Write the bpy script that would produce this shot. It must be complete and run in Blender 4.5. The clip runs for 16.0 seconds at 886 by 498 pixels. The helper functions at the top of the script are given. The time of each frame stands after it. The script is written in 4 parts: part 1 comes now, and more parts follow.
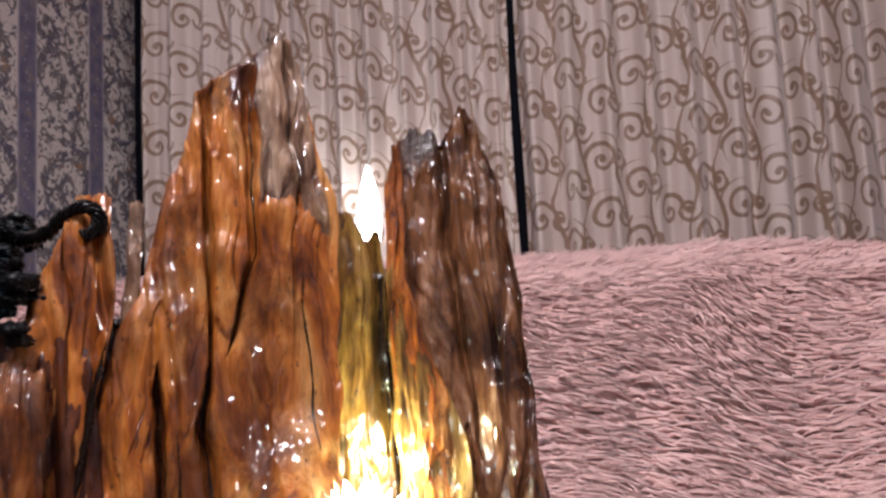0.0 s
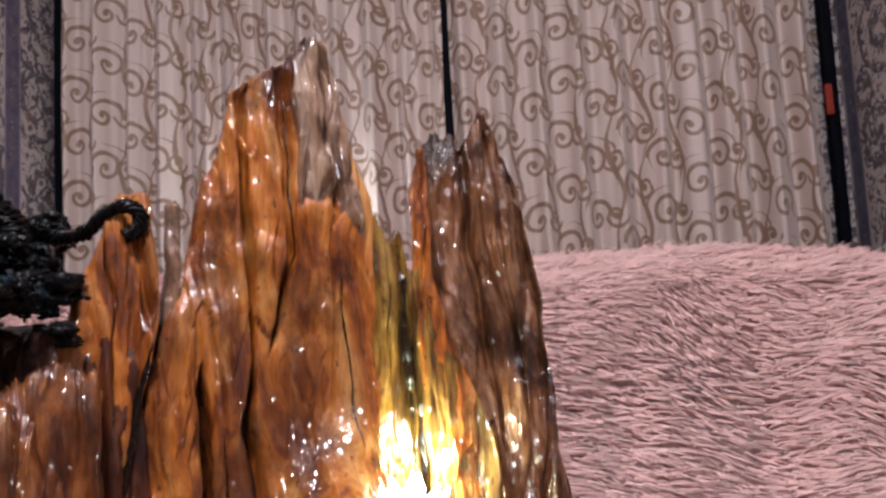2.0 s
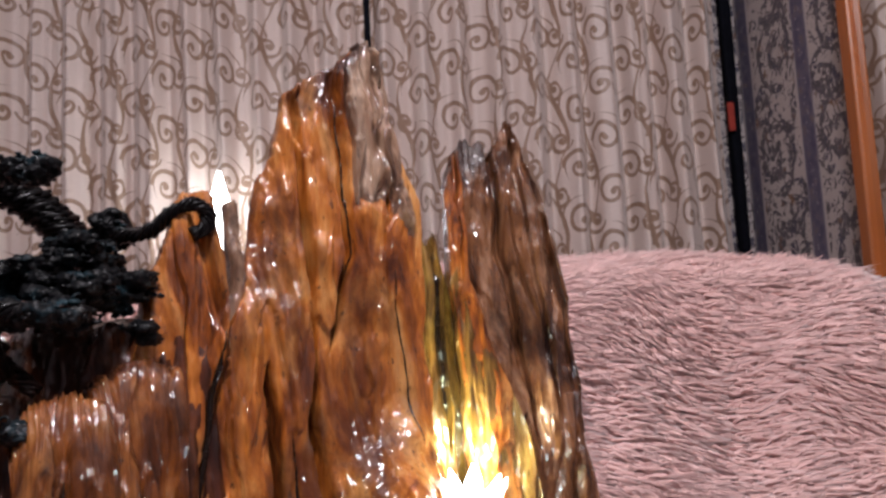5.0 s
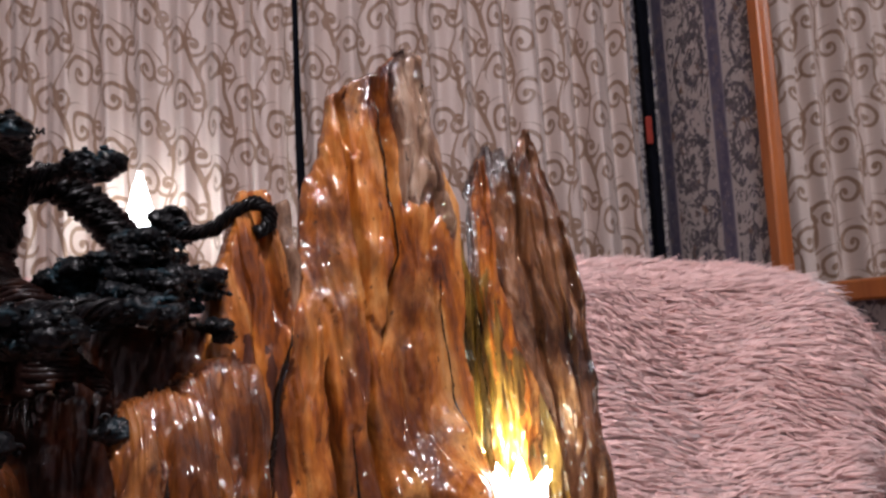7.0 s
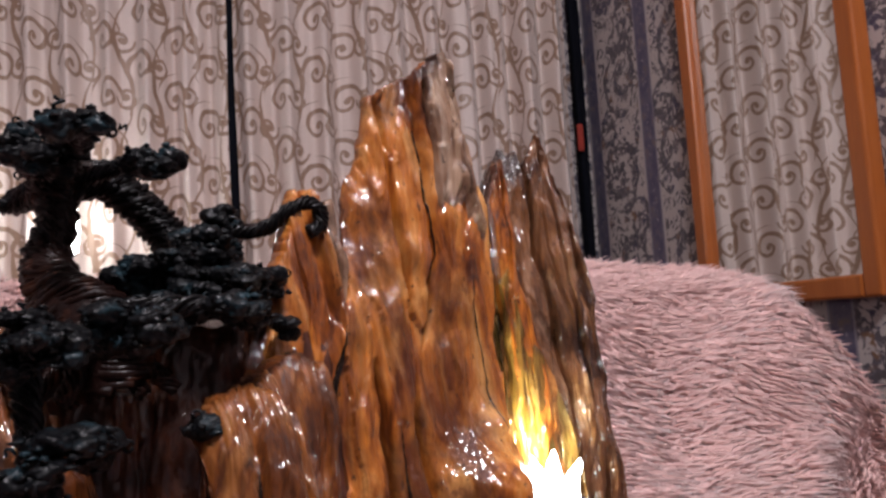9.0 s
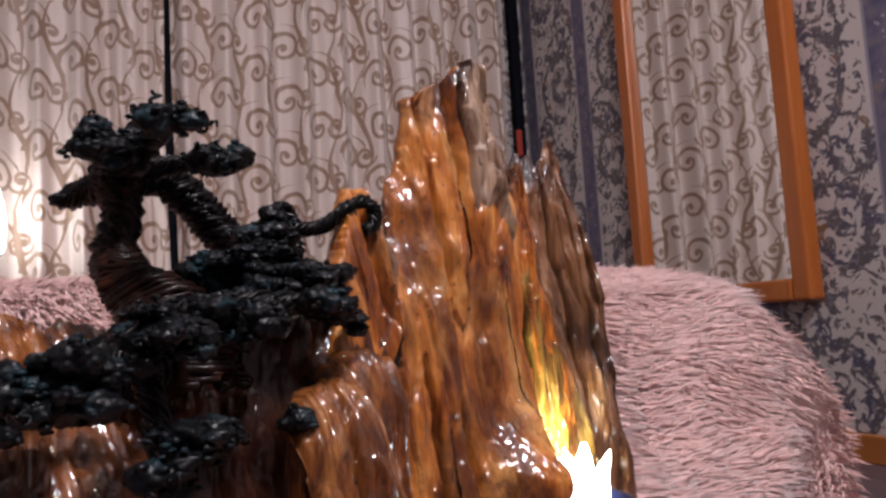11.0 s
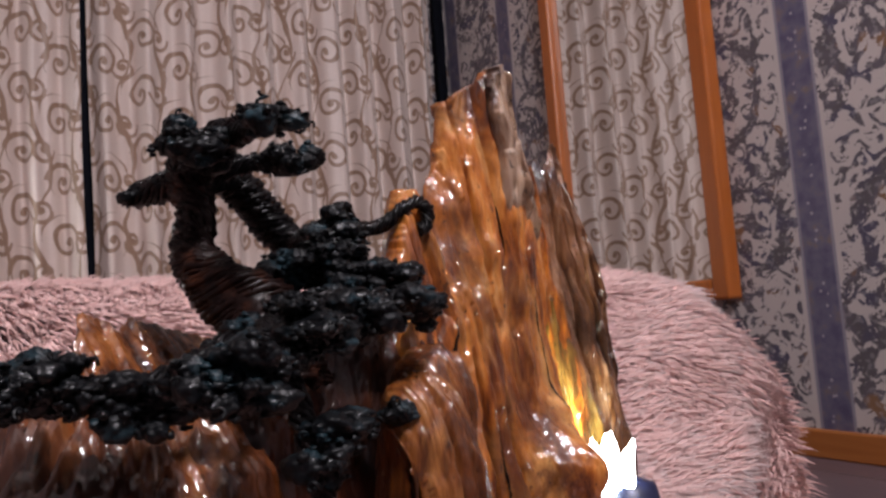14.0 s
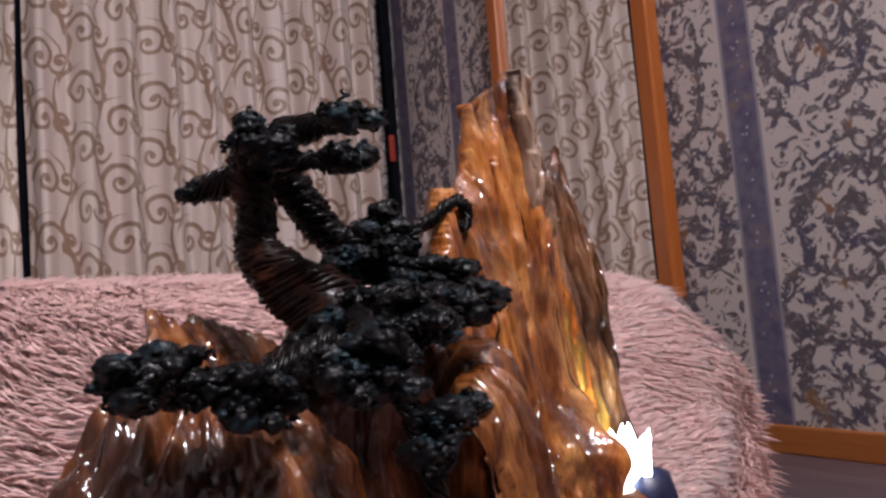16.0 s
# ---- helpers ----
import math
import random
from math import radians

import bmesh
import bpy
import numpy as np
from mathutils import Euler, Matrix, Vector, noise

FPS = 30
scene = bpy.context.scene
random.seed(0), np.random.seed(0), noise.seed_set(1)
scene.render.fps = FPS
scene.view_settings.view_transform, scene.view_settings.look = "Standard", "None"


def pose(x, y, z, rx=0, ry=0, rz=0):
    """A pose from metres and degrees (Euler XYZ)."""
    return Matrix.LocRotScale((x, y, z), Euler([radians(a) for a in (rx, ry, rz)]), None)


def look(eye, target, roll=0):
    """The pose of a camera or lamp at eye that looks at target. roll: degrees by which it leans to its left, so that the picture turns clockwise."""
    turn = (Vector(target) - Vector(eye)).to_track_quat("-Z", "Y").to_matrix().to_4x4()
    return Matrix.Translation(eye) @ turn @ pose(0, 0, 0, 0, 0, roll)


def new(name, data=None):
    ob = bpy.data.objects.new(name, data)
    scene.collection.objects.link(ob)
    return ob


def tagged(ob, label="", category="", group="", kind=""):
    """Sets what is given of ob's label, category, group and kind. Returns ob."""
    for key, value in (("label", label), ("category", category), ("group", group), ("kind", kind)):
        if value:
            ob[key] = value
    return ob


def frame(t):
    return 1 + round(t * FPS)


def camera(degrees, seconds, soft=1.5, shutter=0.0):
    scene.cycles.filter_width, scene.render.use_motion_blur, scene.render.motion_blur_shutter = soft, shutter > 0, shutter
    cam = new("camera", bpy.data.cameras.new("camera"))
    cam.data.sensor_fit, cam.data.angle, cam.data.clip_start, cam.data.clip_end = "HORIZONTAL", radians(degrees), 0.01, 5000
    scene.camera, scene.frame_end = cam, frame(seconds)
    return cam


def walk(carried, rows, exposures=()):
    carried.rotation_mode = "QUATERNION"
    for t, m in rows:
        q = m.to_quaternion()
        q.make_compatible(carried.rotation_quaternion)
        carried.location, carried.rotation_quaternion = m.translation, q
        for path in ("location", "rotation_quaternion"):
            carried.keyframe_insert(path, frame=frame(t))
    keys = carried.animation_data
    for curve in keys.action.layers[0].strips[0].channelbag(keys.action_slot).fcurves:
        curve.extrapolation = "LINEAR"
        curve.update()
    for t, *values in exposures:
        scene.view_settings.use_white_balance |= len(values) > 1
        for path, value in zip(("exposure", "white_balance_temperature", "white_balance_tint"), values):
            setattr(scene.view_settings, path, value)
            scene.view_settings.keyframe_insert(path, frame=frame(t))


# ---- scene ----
cam = camera(59.2, 16.0, soft=2.8)
METRES, EYE, TILT, LEAN, TURN = 0.35, 0.325, 0.0, 0.0, 10.7
ROWS = [
    (0.0, 0.0, 0.0, 0.0, 0.26, 5.52, 2.68),
    (0.5, -0.0365, -0.0072, -0.0001, -1.33, 5.53, 2.8),
    (1.0, -0.0701, -0.0129, 0.0001, -2.81, 5.54, 2.8),
    (1.5, -0.0991, -0.017, 0.0005, -4.08, 5.54, 2.93),
    (2.0, -0.1292, -0.0209, 0.0004, -5.61, 5.57, 2.96),
    (2.5, -0.1544, -0.0241, 0.0003, -6.59, 5.59, 3.03),
    (3.0, -0.1799, -0.0261, 0.0002, -7.68, 5.62, 3.03),
    (3.5, -0.2063, -0.0278, 0.0001, -8.6, 5.65, 3.06),
    (4.0, -0.2365, -0.0289, 0.0001, -10.0, 5.68, 3.1),
    (6.5, -0.4146, -0.0193, 0.0013, -17.39, 5.71, 3.06),
    (7.0, -0.456, -0.0135, 0.0008, -19.31, 5.75, 3.14),
    (7.5, -0.4836, -0.0094, 0.0008, -20.77, 5.77, 3.25),
    (8.0, -0.5181, -0.0024, 0.0012, -21.99, 5.76, 3.25),
    (8.5, -0.556, 0.0058, 0.0013, -23.56, 5.74, 3.38),
    (9.0, -0.5883, 0.0138, 0.0014, -25.03, 5.72, 3.42),
    (11.5, -0.7437, 0.064, 0.0027, -31.49, 5.62, 3.48),
    (12.0, -0.7681, 0.0737, 0.0032, -32.48, 5.58, 3.52),
    (12.5, -0.7941, 0.0843, 0.0036, -33.61, 5.53, 3.59),
    (13.0, -0.8202, 0.0951, 0.0041, -34.71, 5.54, 3.72),
    (13.5, -0.8384, 0.1035, 0.0044, -35.87, 5.49, 3.97),
    (14.0, -0.8586, 0.1127, 0.005, -36.83, 5.45, 4.14),
    (14.5, -0.8829, 0.125, 0.0055, -37.82, 5.43, 4.21),
    (15.0, -0.9048, 0.1364, 0.0059, -38.8, 5.37, 4.37),
    (15.5, -0.9357, 0.1529, 0.0066, -39.96, 5.33, 4.38),
    (16.0, -0.962, 0.1689, 0.0064, -41.54, 5.24, 4.55),
]
walk(cam, [(t, pose(0, 0, EYE, TILT, LEAN, TURN) @ pose(METRES * x, METRES * y, METRES * z, 90 + pitch, roll, yaw)) for t, x, y, z, yaw, pitch, roll in ROWS])

# ---- light ----
world = bpy.data.worlds.new("night_room")
scene.world = world
world.use_nodes = True
world.node_tree.nodes["Background"].inputs[0].default_value = (0.02, 0.025, 0.04, 1)
world.node_tree.nodes["Background"].inputs[1].default_value = 0.3
scene.view_settings.exposure = 0.0


def lamp(name, kind, m, watts, colour, size):
    data = bpy.data.lights.new(name, kind)
    data.energy, data.color = watts, colour
    if kind == "AREA":
        data.shape, data.size = "DISK", size
    else:
        data.shadow_soft_size = size
    ob = new(name, data)
    ob.matrix_world = m
    return ob


LAMP_AT = (0.02, -0.80, 2.20)
lamp("ceiling_lamp_light", "AREA", look(LAMP_AT, (-0.05, 0.55, 0.3)), 73, (0.98, 0.92, 1.0), 0.50)
LED_AT = (-0.0830, 0.2700, EYE - 0.064)
lamp("base_led_light", "POINT", pose(LED_AT[0] - 0.004, LED_AT[1] + 0.030, LED_AT[2] + 0.010), 0.30, (0.90, 1.0, 0.54), 0.004)
GLOW_AT = (-0.69, 2.40, EYE + 0.33)
lamp("night_lamp_light", "POINT", pose(GLOW_AT[0], GLOW_AT[1] - 0.05, GLOW_AT[2] + 0.1), 1.4, (0.86, 0.93, 1.0), 0.03)


# ---- materials ----
class Nodes:
    """A small builder of node materials."""

    def __init__(self, name):
        self.mat = bpy.data.materials.new(name)
        self.mat.use_nodes = True
        self.tree = self.mat.node_tree
        self.bsdf = self.tree.nodes["Principled BSDF"]

    def add(self, kind, **inputs):
        node = self.tree.nodes.new(kind)
        for key, value in inputs.items():
            self.put(node.inputs[key.replace("_", " ")], value)
        return node

    def put(self, socket, value):
        if isinstance(value, bpy.types.NodeSocket):
            self.tree.links.new(value, socket)
        elif isinstance(value, tuple) and len(value) == 3 and socket.type == "RGBA":
            socket.default_value = (*value, 1)
        else:
            socket.default_value = value

    def math(self, op, *values):
        node = self.tree.nodes.new("ShaderNodeMath")
        node.operation = op
        for socket, value in zip(node.inputs, values):
            self.put(socket, value)
        return node.outputs[0]

    def ramp(self, fac, *stops):
        node = self.tree.nodes.new("ShaderNodeValToRGB")
        self.put(node.inputs[0], fac)
        while len(node.color_ramp.elements) < len(stops):
            node.color_ramp.elements.new(0.5)
        for element, (place, colour) in zip(node.color_ramp.elements, stops):
            element.position = place
            element.color = (*colour, 1) if isinstance(colour, tuple) else (colour, colour, colour, 1)
        return node.outputs[0]

    def mix(self, fac, a, b, kind="MIX"):
        node = self.tree.nodes.new("ShaderNodeMix")
        node.data_type, node.blend_type = "RGBA", kind
        self.put(node.inputs[0], fac), self.put(node.inputs[6], a), self.put(node.inputs[7], b)
        return node.outputs[2]

    def coords(self, scale=(1, 1, 1), which="Object"):
        tex = self.tree.nodes.new("ShaderNodeTexCoord")
        mapping = self.tree.nodes.new("ShaderNodeMapping")
        mapping.inputs["Scale"].default_value = scale
        self.tree.links.new(tex.outputs[which], mapping.inputs[0])
        return mapping.outputs[0]

    def noise(self, vector, scale, detail=4.0, rough=0.55, warp=0.0):
        node = self.add("ShaderNodeTexNoise", Vector=vector, Scale=scale, Detail=detail, Roughness=rough, Distortion=warp)
        return node.outputs["Fac"]

    def bump(self, height, strength, distance, under=None):
        node = self.add("ShaderNodeBump", Height=height, Strength=strength, Distance=distance)
        if under is not None:
            self.put(node.inputs["Normal"], under)
        return node.outputs[0]

    def done(self, colour, rough, normal=None, **more):
        self.put(self.bsdf.inputs["Base Color"], colour)
        self.put(self.bsdf.inputs["Roughness"], rough)
        if normal is not None:
            self.put(self.bsdf.inputs["Normal"], normal)
        for key, value in more.items():
            self.put(self.bsdf.inputs[key.replace("_", " ")], value)
        return self.mat


def wood_material(name, tones, gloss=0.12, wetness=0.5):
    m = Nodes(name)
    fibre = m.noise(m.coords((1, 1, 0.07)), 420, 5, 0.6, 0.3)
    wide = m.noise(m.coords((1, 1, 0.26)), 60, 5, 0.62, 1.2)
    blot = m.noise(m.coords((1, 1, 0.5)), 24, 6, 0.68, 0.8)
    pale = m.noise(m.coords((1, 1, 0.4)), 41, 5, 0.65, 0.9)
    body = m.ramp(m.math("ADD", m.math("MULTIPLY", fibre, 0.20), m.math("MULTIPLY", wide, 0.82)),
                  (0.37, tones[0]), (0.46, tones[1]), (0.55, tones[2]), (0.68, tones[3]))
    body = m.mix(m.ramp(pale, (0.55, 0.0), (0.68, 0.65)), body, tones[3])
    body = m.mix(m.ramp(blot, (0.38, 0.85), (0.53, 0.0)), body, tones[0])
    specks = m.ramp(m.noise(m.coords((1, 1, 0.5)), 420, 2), (0.66, 0.0), (0.71, 0.75))
    body = m.mix(specks, body, (0.022, 0.009, 0.005))
    lumps = m.noise(m.coords((1, 1, 0.4)), 190, 5, 0.6)
    normal = m.bump(m.math("ADD", m.math("MULTIPLY", fibre, 0.8), lumps), 0.6, 0.0014)
    # thick varnish: slow runs down the grain, and patches of hardened drops
    runs = m.noise(m.coords((1, 1, 0.25)), 95, 2, 0.5)
    drops = m.noise(m.coords((1, 1, 0.5)), 230, 1, 0.5, 0.4)
    patch = m.ramp(m.noise(m.coords((1, 1, 0.5)), 42, 3), (0.42, 0.22), (0.62, 1.0))
    wet = m.bump(m.math("MULTIPLY", drops, patch), 1.0, 0.0080 * wetness, m.bump(runs, 1.0, 0.0050 * wetness))
    return m.done(body, m.ramp(lumps, (0.3, gloss + 0.20), (0.7, gloss + 0.40)), normal,
                  Coat_Weight=1.0, Coat_Roughness=0.05, Coat_IOR=1.62, Coat_Normal=wet, Specular_IOR_Level=0.25)


ORANGE = ((0.065, 0.014, 0.004), (0.29, 0.074, 0.010), (0.52, 0.165, 0.024), (0.70, 0.34, 0.105))
SILVER = ((0.05, 0.020, 0.010), (0.20, 0.105, 0.060), (0.38, 0.235, 0.150), (0.54, 0.40, 0.30))
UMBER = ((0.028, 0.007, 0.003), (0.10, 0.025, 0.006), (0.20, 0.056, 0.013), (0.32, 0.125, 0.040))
# darker copy of the wood tones, with the foliage's shade painted in
LEDGE_SHADE = ((0.018, 0.005, 0.003), (0.050, 0.012, 0.005), (0.10, 0.024, 0.008), (0.18, 0.055, 0.018))
OLIVE = ((0.030, 0.014, 0.004), (0.12, 0.052, 0.012), (0.25, 0.125, 0.028), (0.38, 0.235, 0.065))
M_WOOD = wood_material("varnished_orange_wood", ORANGE)
M_GREY = wood_material("varnished_grey_brown_wood", SILVER, 0.08, wetness=1.25)
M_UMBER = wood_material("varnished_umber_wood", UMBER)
ASH = ((0.020, 0.006, 0.003), (0.090, 0.031, 0.010), (0.190, 0.074, 0.026), (0.35, 0.190, 0.110))
M_ASH = wood_material("varnished_ash_brown_wood", ASH, 0.08, wetness=1.2)
RUSSET = ((0.032, 0.008, 0.002), (0.115, 0.029, 0.005), (0.235, 0.070, 0.012), (0.34, 0.138, 0.037))
M_RUSSET = wood_material("varnished_russet_wood", RUSSET)
M_LEDGE_SHADE = wood_material("varnished_shade_dark_wood", LEDGE_SHADE)
M_OLIVE = wood_material("varnished_olive_wood", OLIVE)


def wire_material(name, dark, patina, share, gloss):
    m = Nodes(name)
    grime = m.noise(m.coords(), 90, 4)
    fine = m.noise(m.coords(), 700, 3)
    body = m.mix(m.ramp(grime, (share, 0.0), (share + 0.16, 1.0)), dark, patina)
    return m.done(body, m.ramp(fine, (0.3, gloss), (0.7, gloss + 0.22)), m.bump(fine, 0.5, 0.0006), Coat_Weight=0.10, Coat_Roughness=0.16, Specular_IOR_Level=0.16)


M_WIRE = wire_material("blackened_wire", (0.004, 0.0035, 0.004), (0.022, 0.009, 0.007), 0.56, 0.24)
M_COPPER = wire_material("brown_copper_wire", (0.011, 0.004, 0.003), (0.060, 0.019, 0.009), 0.54, 0.24)
M_LEAF = wire_material("blue_black_foliage", (0.0025, 0.003, 0.004), (0.016, 0.040, 0.052), 0.54, 0.36)


def curtain_material():
    m = Nodes("scroll_curtain_satin")
    sep = m.add("ShaderNodeSeparateXYZ", Vector=m.coords((1, 1, 1), "UV"))
    u, v = sep.outputs[0], sep.outputs[1]
    wob = m.noise(m.coords((1, 1, 1), "UV"), 5, 2)
    u = m.math("ADD", u, m.math("MULTIPLY", m.math("SUBTRACT", wob, 0.5), 0.075))

    def scrolls(pitch_u, pitch_v, du, dv, radius, turns, flip):
        cu = m.math("DIVIDE", m.math("ADD", u, du), pitch_u)
        column = m.math("FLOOR", cu)
        odd = m.math("MODULO", m.math("ABSOLUTE", column), 2.0)
        cv = m.math("ADD", m.math("DIVIDE", m.math("ADD", v, dv), pitch_v), m.math("MULTIPLY", odd, 0.5))
        row = m.math("MODULO", m.math("ABSOLUTE", m.math("FLOOR", cv)), 2.0)
        side = m.math("SUBTRACT", 1.0, m.math("MULTIPLY", 2.0, m.math("ABSOLUTE", m.math("SUBTRACT", odd, row))))
        x = m.math("MULTIPLY", m.math("MULTIPLY", m.math("SUBTRACT", m.math("FRACT", cu), 0.5), pitch_u), side)
        y = m.math("MULTIPLY", m.math("SUBTRACT", m.math("FRACT", cv), 0.5), pitch_v * flip)
        r = m.math("SQRT", m.math("ADD", m.math("MULTIPLY", x, x), m.math("MULTIPLY", y, y)))
        angle = m.math("DIVIDE", m.math("ARCTAN2", y, x), 2 * math.pi)
        step = radius / turns
        phase = m.math("FRACT", m.math("ADD", m.math("SUBTRACT", m.math("DIVIDE", r, step), angle), 0.5))
        away = m.math("MULTIPLY", m.math("ABSOLUTE", m.math("SUBTRACT", phase, 0.5)), step)
        width = m.math("ADD", 0.0048, m.math("MULTIPLY", r, 0.055))
        line = m.math("LESS_THAN", away, width)
        tail = m.math("MULTIPLY", m.math("LESS_THAN", r, radius * 1.42), m.math("GREATER_THAN", y, 0.0))
        inside = m.math("MAXIMUM", m.math("LESS_THAN", r, radius), tail)
        dot = m.math("LESS_THAN", r, 0.011)
        return m.math("MAXIMUM", m.math("MULTIPLY", line, inside), dot)

    def stem(pitch, period, shift, width):
        cu = m.math("DIVIDE", m.math("ADD", u, shift), pitch)
        x = m.math("MULTIPLY", m.math("SUBTRACT", m.math("FRACT", cu), 0.5), pitch)
        turn = m.math("MULTIPLY", m.math("ADD", v, m.math("MULTIPLY", m.math("FLOOR", cu), period * 0.37)), 2 * math.pi / period)
        x = m.math("ADD", x, m.math("MULTIPLY", m.math("SINE", turn), pitch * 0.16))
        return m.math("LESS_THAN", m.math("ABSOLUTE", x), m.math("ADD", width, m.math("MULTIPLY", m.math("COSINE", turn), width * 0.5)))

    print_ = m.math("MAXIMUM", scrolls(0.150, 0.185, 0.0, 0.0, 0.060, 1.45, 1.0), scrolls(0.150, 0.185, 0.075, 0.0925, 0.030, 1.05, -1.0))
    print_ = m.math("MAXIMUM", print_, stem(0.150, 0.370, 0.075, 0.0062))
    weave = m.add("ShaderNodeTexWave", Vector=m.coords((1, 1, 1), "UV"), Scale=260.0, Distortion=2.0).outputs["Fac"]
    slub = m.noise(m.coords((30, 400, 1), "UV"), 1.0, 3)
    cloth = m.mix(slub, (0.59, 0.488, 0.438), (0.72, 0.608, 0.552))
    ink = m.mix(slub, (0.25, 0.155, 0.105), (0.35, 0.235, 0.165))
    colour = m.mix(print_, cloth, ink)
    return m.done(colour, m.math("SUBTRACT", 0.52, m.math("MULTIPLY", print_, 0.1)), m.bump(weave, 0.12, 0.0008), Sheen_Weight=0.25, Sheen_Roughness=0.4)


M_CURTAIN = curtain_material()


def wallpaper_material(name, stripe_pitch, stripe_at):
    """Damask wallpaper. The wall's UV is metres along the wall and up."""
    m = Nodes(name)
    uv = m.coords((1, 1, 1), "UV")
    sep = m.add("ShaderNodeSeparateXYZ", Vector=uv)
    u, v = sep.outputs[0], sep.outputs[1]
    phase = m.math("FRACT", m.math("ADD", m.math("DIVIDE", m.math("SUBTRACT", u, stripe_at), stripe_pitch), 0.5))
    off = m.math("MULTIPLY", m.math("ABSOLUTE", m.math("SUBTRACT", phase, 0.5)), stripe_pitch)
    stripe = m.math("LESS_THAN", off, 0.036)
    rim = m.math("MULTIPLY", m.math("LESS_THAN", off, 0.041), m.math("GREATER_THAN", off, 0.034))
    # acanthus: two spirals to a repeat, their stems set with lobed leaves, and sprigs between
    warp = m.add("ShaderNodeTexNoise", Vector=uv, Scale=11.0, Detail=3.0)
    wsep = m.add("ShaderNodeSeparateXYZ", Vector=warp.outputs["Color"])
    wx = m.math("MULTIPLY", m.math("SUBTRACT", wsep.outputs[0], 0.5), 0.075)
    wy = m.math("MULTIPLY", m.math("SUBTRACT", wsep.outputs[1], 0.5), 0.075)
    feather = m.add("ShaderNodeTexNoise", Vector=uv, Scale=52.0, Detail=2.0, Distortion=2.2).outputs["Fac"]
    across = m.math("MULTIPLY", m.math("SUBTRACT", m.math("FRACT", m.math("DIVIDE", m.math("SUBTRACT", u, stripe_at), stripe_pitch)), 0.5), stripe_pitch)

    leafy = m.add("ShaderNodeTexNoise", Vector=uv, Scale=21.0, Detail=2.0, Roughness=0.5, Distortion=2.4).outputs["Fac"]
    leafy = m.math("ADD", leafy, m.math("MULTIPLY", m.math("SUBTRACT", feather, 0.5), 0.30))

    def spray(period, lift, shift, reach, turns, turn, lush):
        cv = m.math("DIVIDE", m.math("ADD", v, lift), period)
        flip = m.math("SUBTRACT", 1.0, m.math("MULTIPLY", 2.0, m.math("MODULO", m.math("FLOOR", cv), 2.0)))
        x = m.math("MULTIPLY", m.math("SUBTRACT", m.math("ADD", across, m.math("MULTIPLY", wx, 0.6)), m.math("MULTIPLY", flip, shift)), m.math("MULTIPLY", flip, turn))
        y = m.math("ADD", m.math("MULTIPLY", m.math("SUBTRACT", m.math("FRACT", cv), 0.5), period), m.math("MULTIPLY", wy, 0.6))
        r = m.math("SQRT", m.math("ADD", m.math("MULTIPLY", x, x), m.math("MULTIPLY", y, y)))
        angle = m.math("DIVIDE", m.math("ARCTAN2", y, x), 2 * math.pi)
        step = reach / turns
        along = m.math("FRACT", m.math("ADD", m.math("SUBTRACT", m.math("DIVIDE", r, step), angle), 0.5))
        away = m.math("MULTIPLY", m.math("ABSOLUTE", m.math("SUBTRACT", along, 0.5)), step)
        inside = m.math("LESS_THAN", r, reach)
        stalk = m.math("MULTIPLY", m.math("LESS_THAN", away, 0.0045), inside)
        limit = m.math("ADD", lush, m.math("MULTIPLY", m.math("DIVIDE", away, step), 0.42))
        leaves = m.math("MULTIPLY", m.math("GREATER_THAN", leafy, limit), inside)
        return m.math("MAXIMUM", stalk, leaves)

    sprig = m.math("MULTIPLY", m.math("GREATER_THAN", leafy, 0.555), m.math("LESS_THAN", m.math("ABSOLUTE", across), stripe_pitch * 0.36))
    flower = m.math("MAXIMUM", m.math("MAXIMUM", spray(0.34, 0.04, 0.035, 0.135, 1.7, 1.0, 0.38), spray(0.34, 0.21, -0.075, 0.085, 1.3, -1.0, 0.40)), sprig)
    tint = m.noise(uv, 13, 2)
    ink = m.ramp(tint, (0.36, (0.050, 0.046, 0.085)), (0.50, (0.075, 0.064, 0.070)), (0.60, (0.095, 0.082, 0.105)), (0.68, (0.19, 0.095, 0.042)))
    veins = m.math("MULTIPLY", m.math("GREATER_THAN", m.noise(uv, 75, 2), 0.57), 0.30)
    ink = m.mix(veins, ink, (0.40, 0.37, 0.38))
    paper = m.mix(m.noise(uv, 6, 3), (0.45, 0.395, 0.375), (0.52, 0.46, 0.44))
    field = m.mix(m.math("MULTIPLY", flower, 0.96), paper, ink)
    beads = m.add("ShaderNodeTexVoronoi", Vector=uv, Scale=62.0).outputs["Distance"]
    band = m.ramp(m.noise(uv, 26, 4), (0.36, (0.075, 0.068, 0.125)), (0.55, (0.125, 0.112, 0.165)), (0.74, (0.20, 0.14, 0.10)))
    band = m.mix(m.math("MULTIPLY", m.math("LESS_THAN", beads, 0.22), m.math("LESS_THAN", off, 0.013)), band, (0.33, 0.30, 0.33))
    colour = m.mix(stripe, field, band)
    colour = m.mix(rim, colour, (0.24, 0.22, 0.26))
    relief = m.math("ADD", m.math("MULTIPLY", flower, 0.5), m.noise(uv, 300, 3))
    return m.done(colour, m.math("SUBTRACT", 0.62, m.math("MULTIPLY", stripe, 0.14)), m.bump(relief, 0.35, 0.001))


M_PAPER_RIGHT = wallpaper_material("damask_wallpaper_right", 0.375, 1.065)
M_PAPER_LEFT = wallpaper_material("damask_wallpaper_left", 0.330, 2.005)


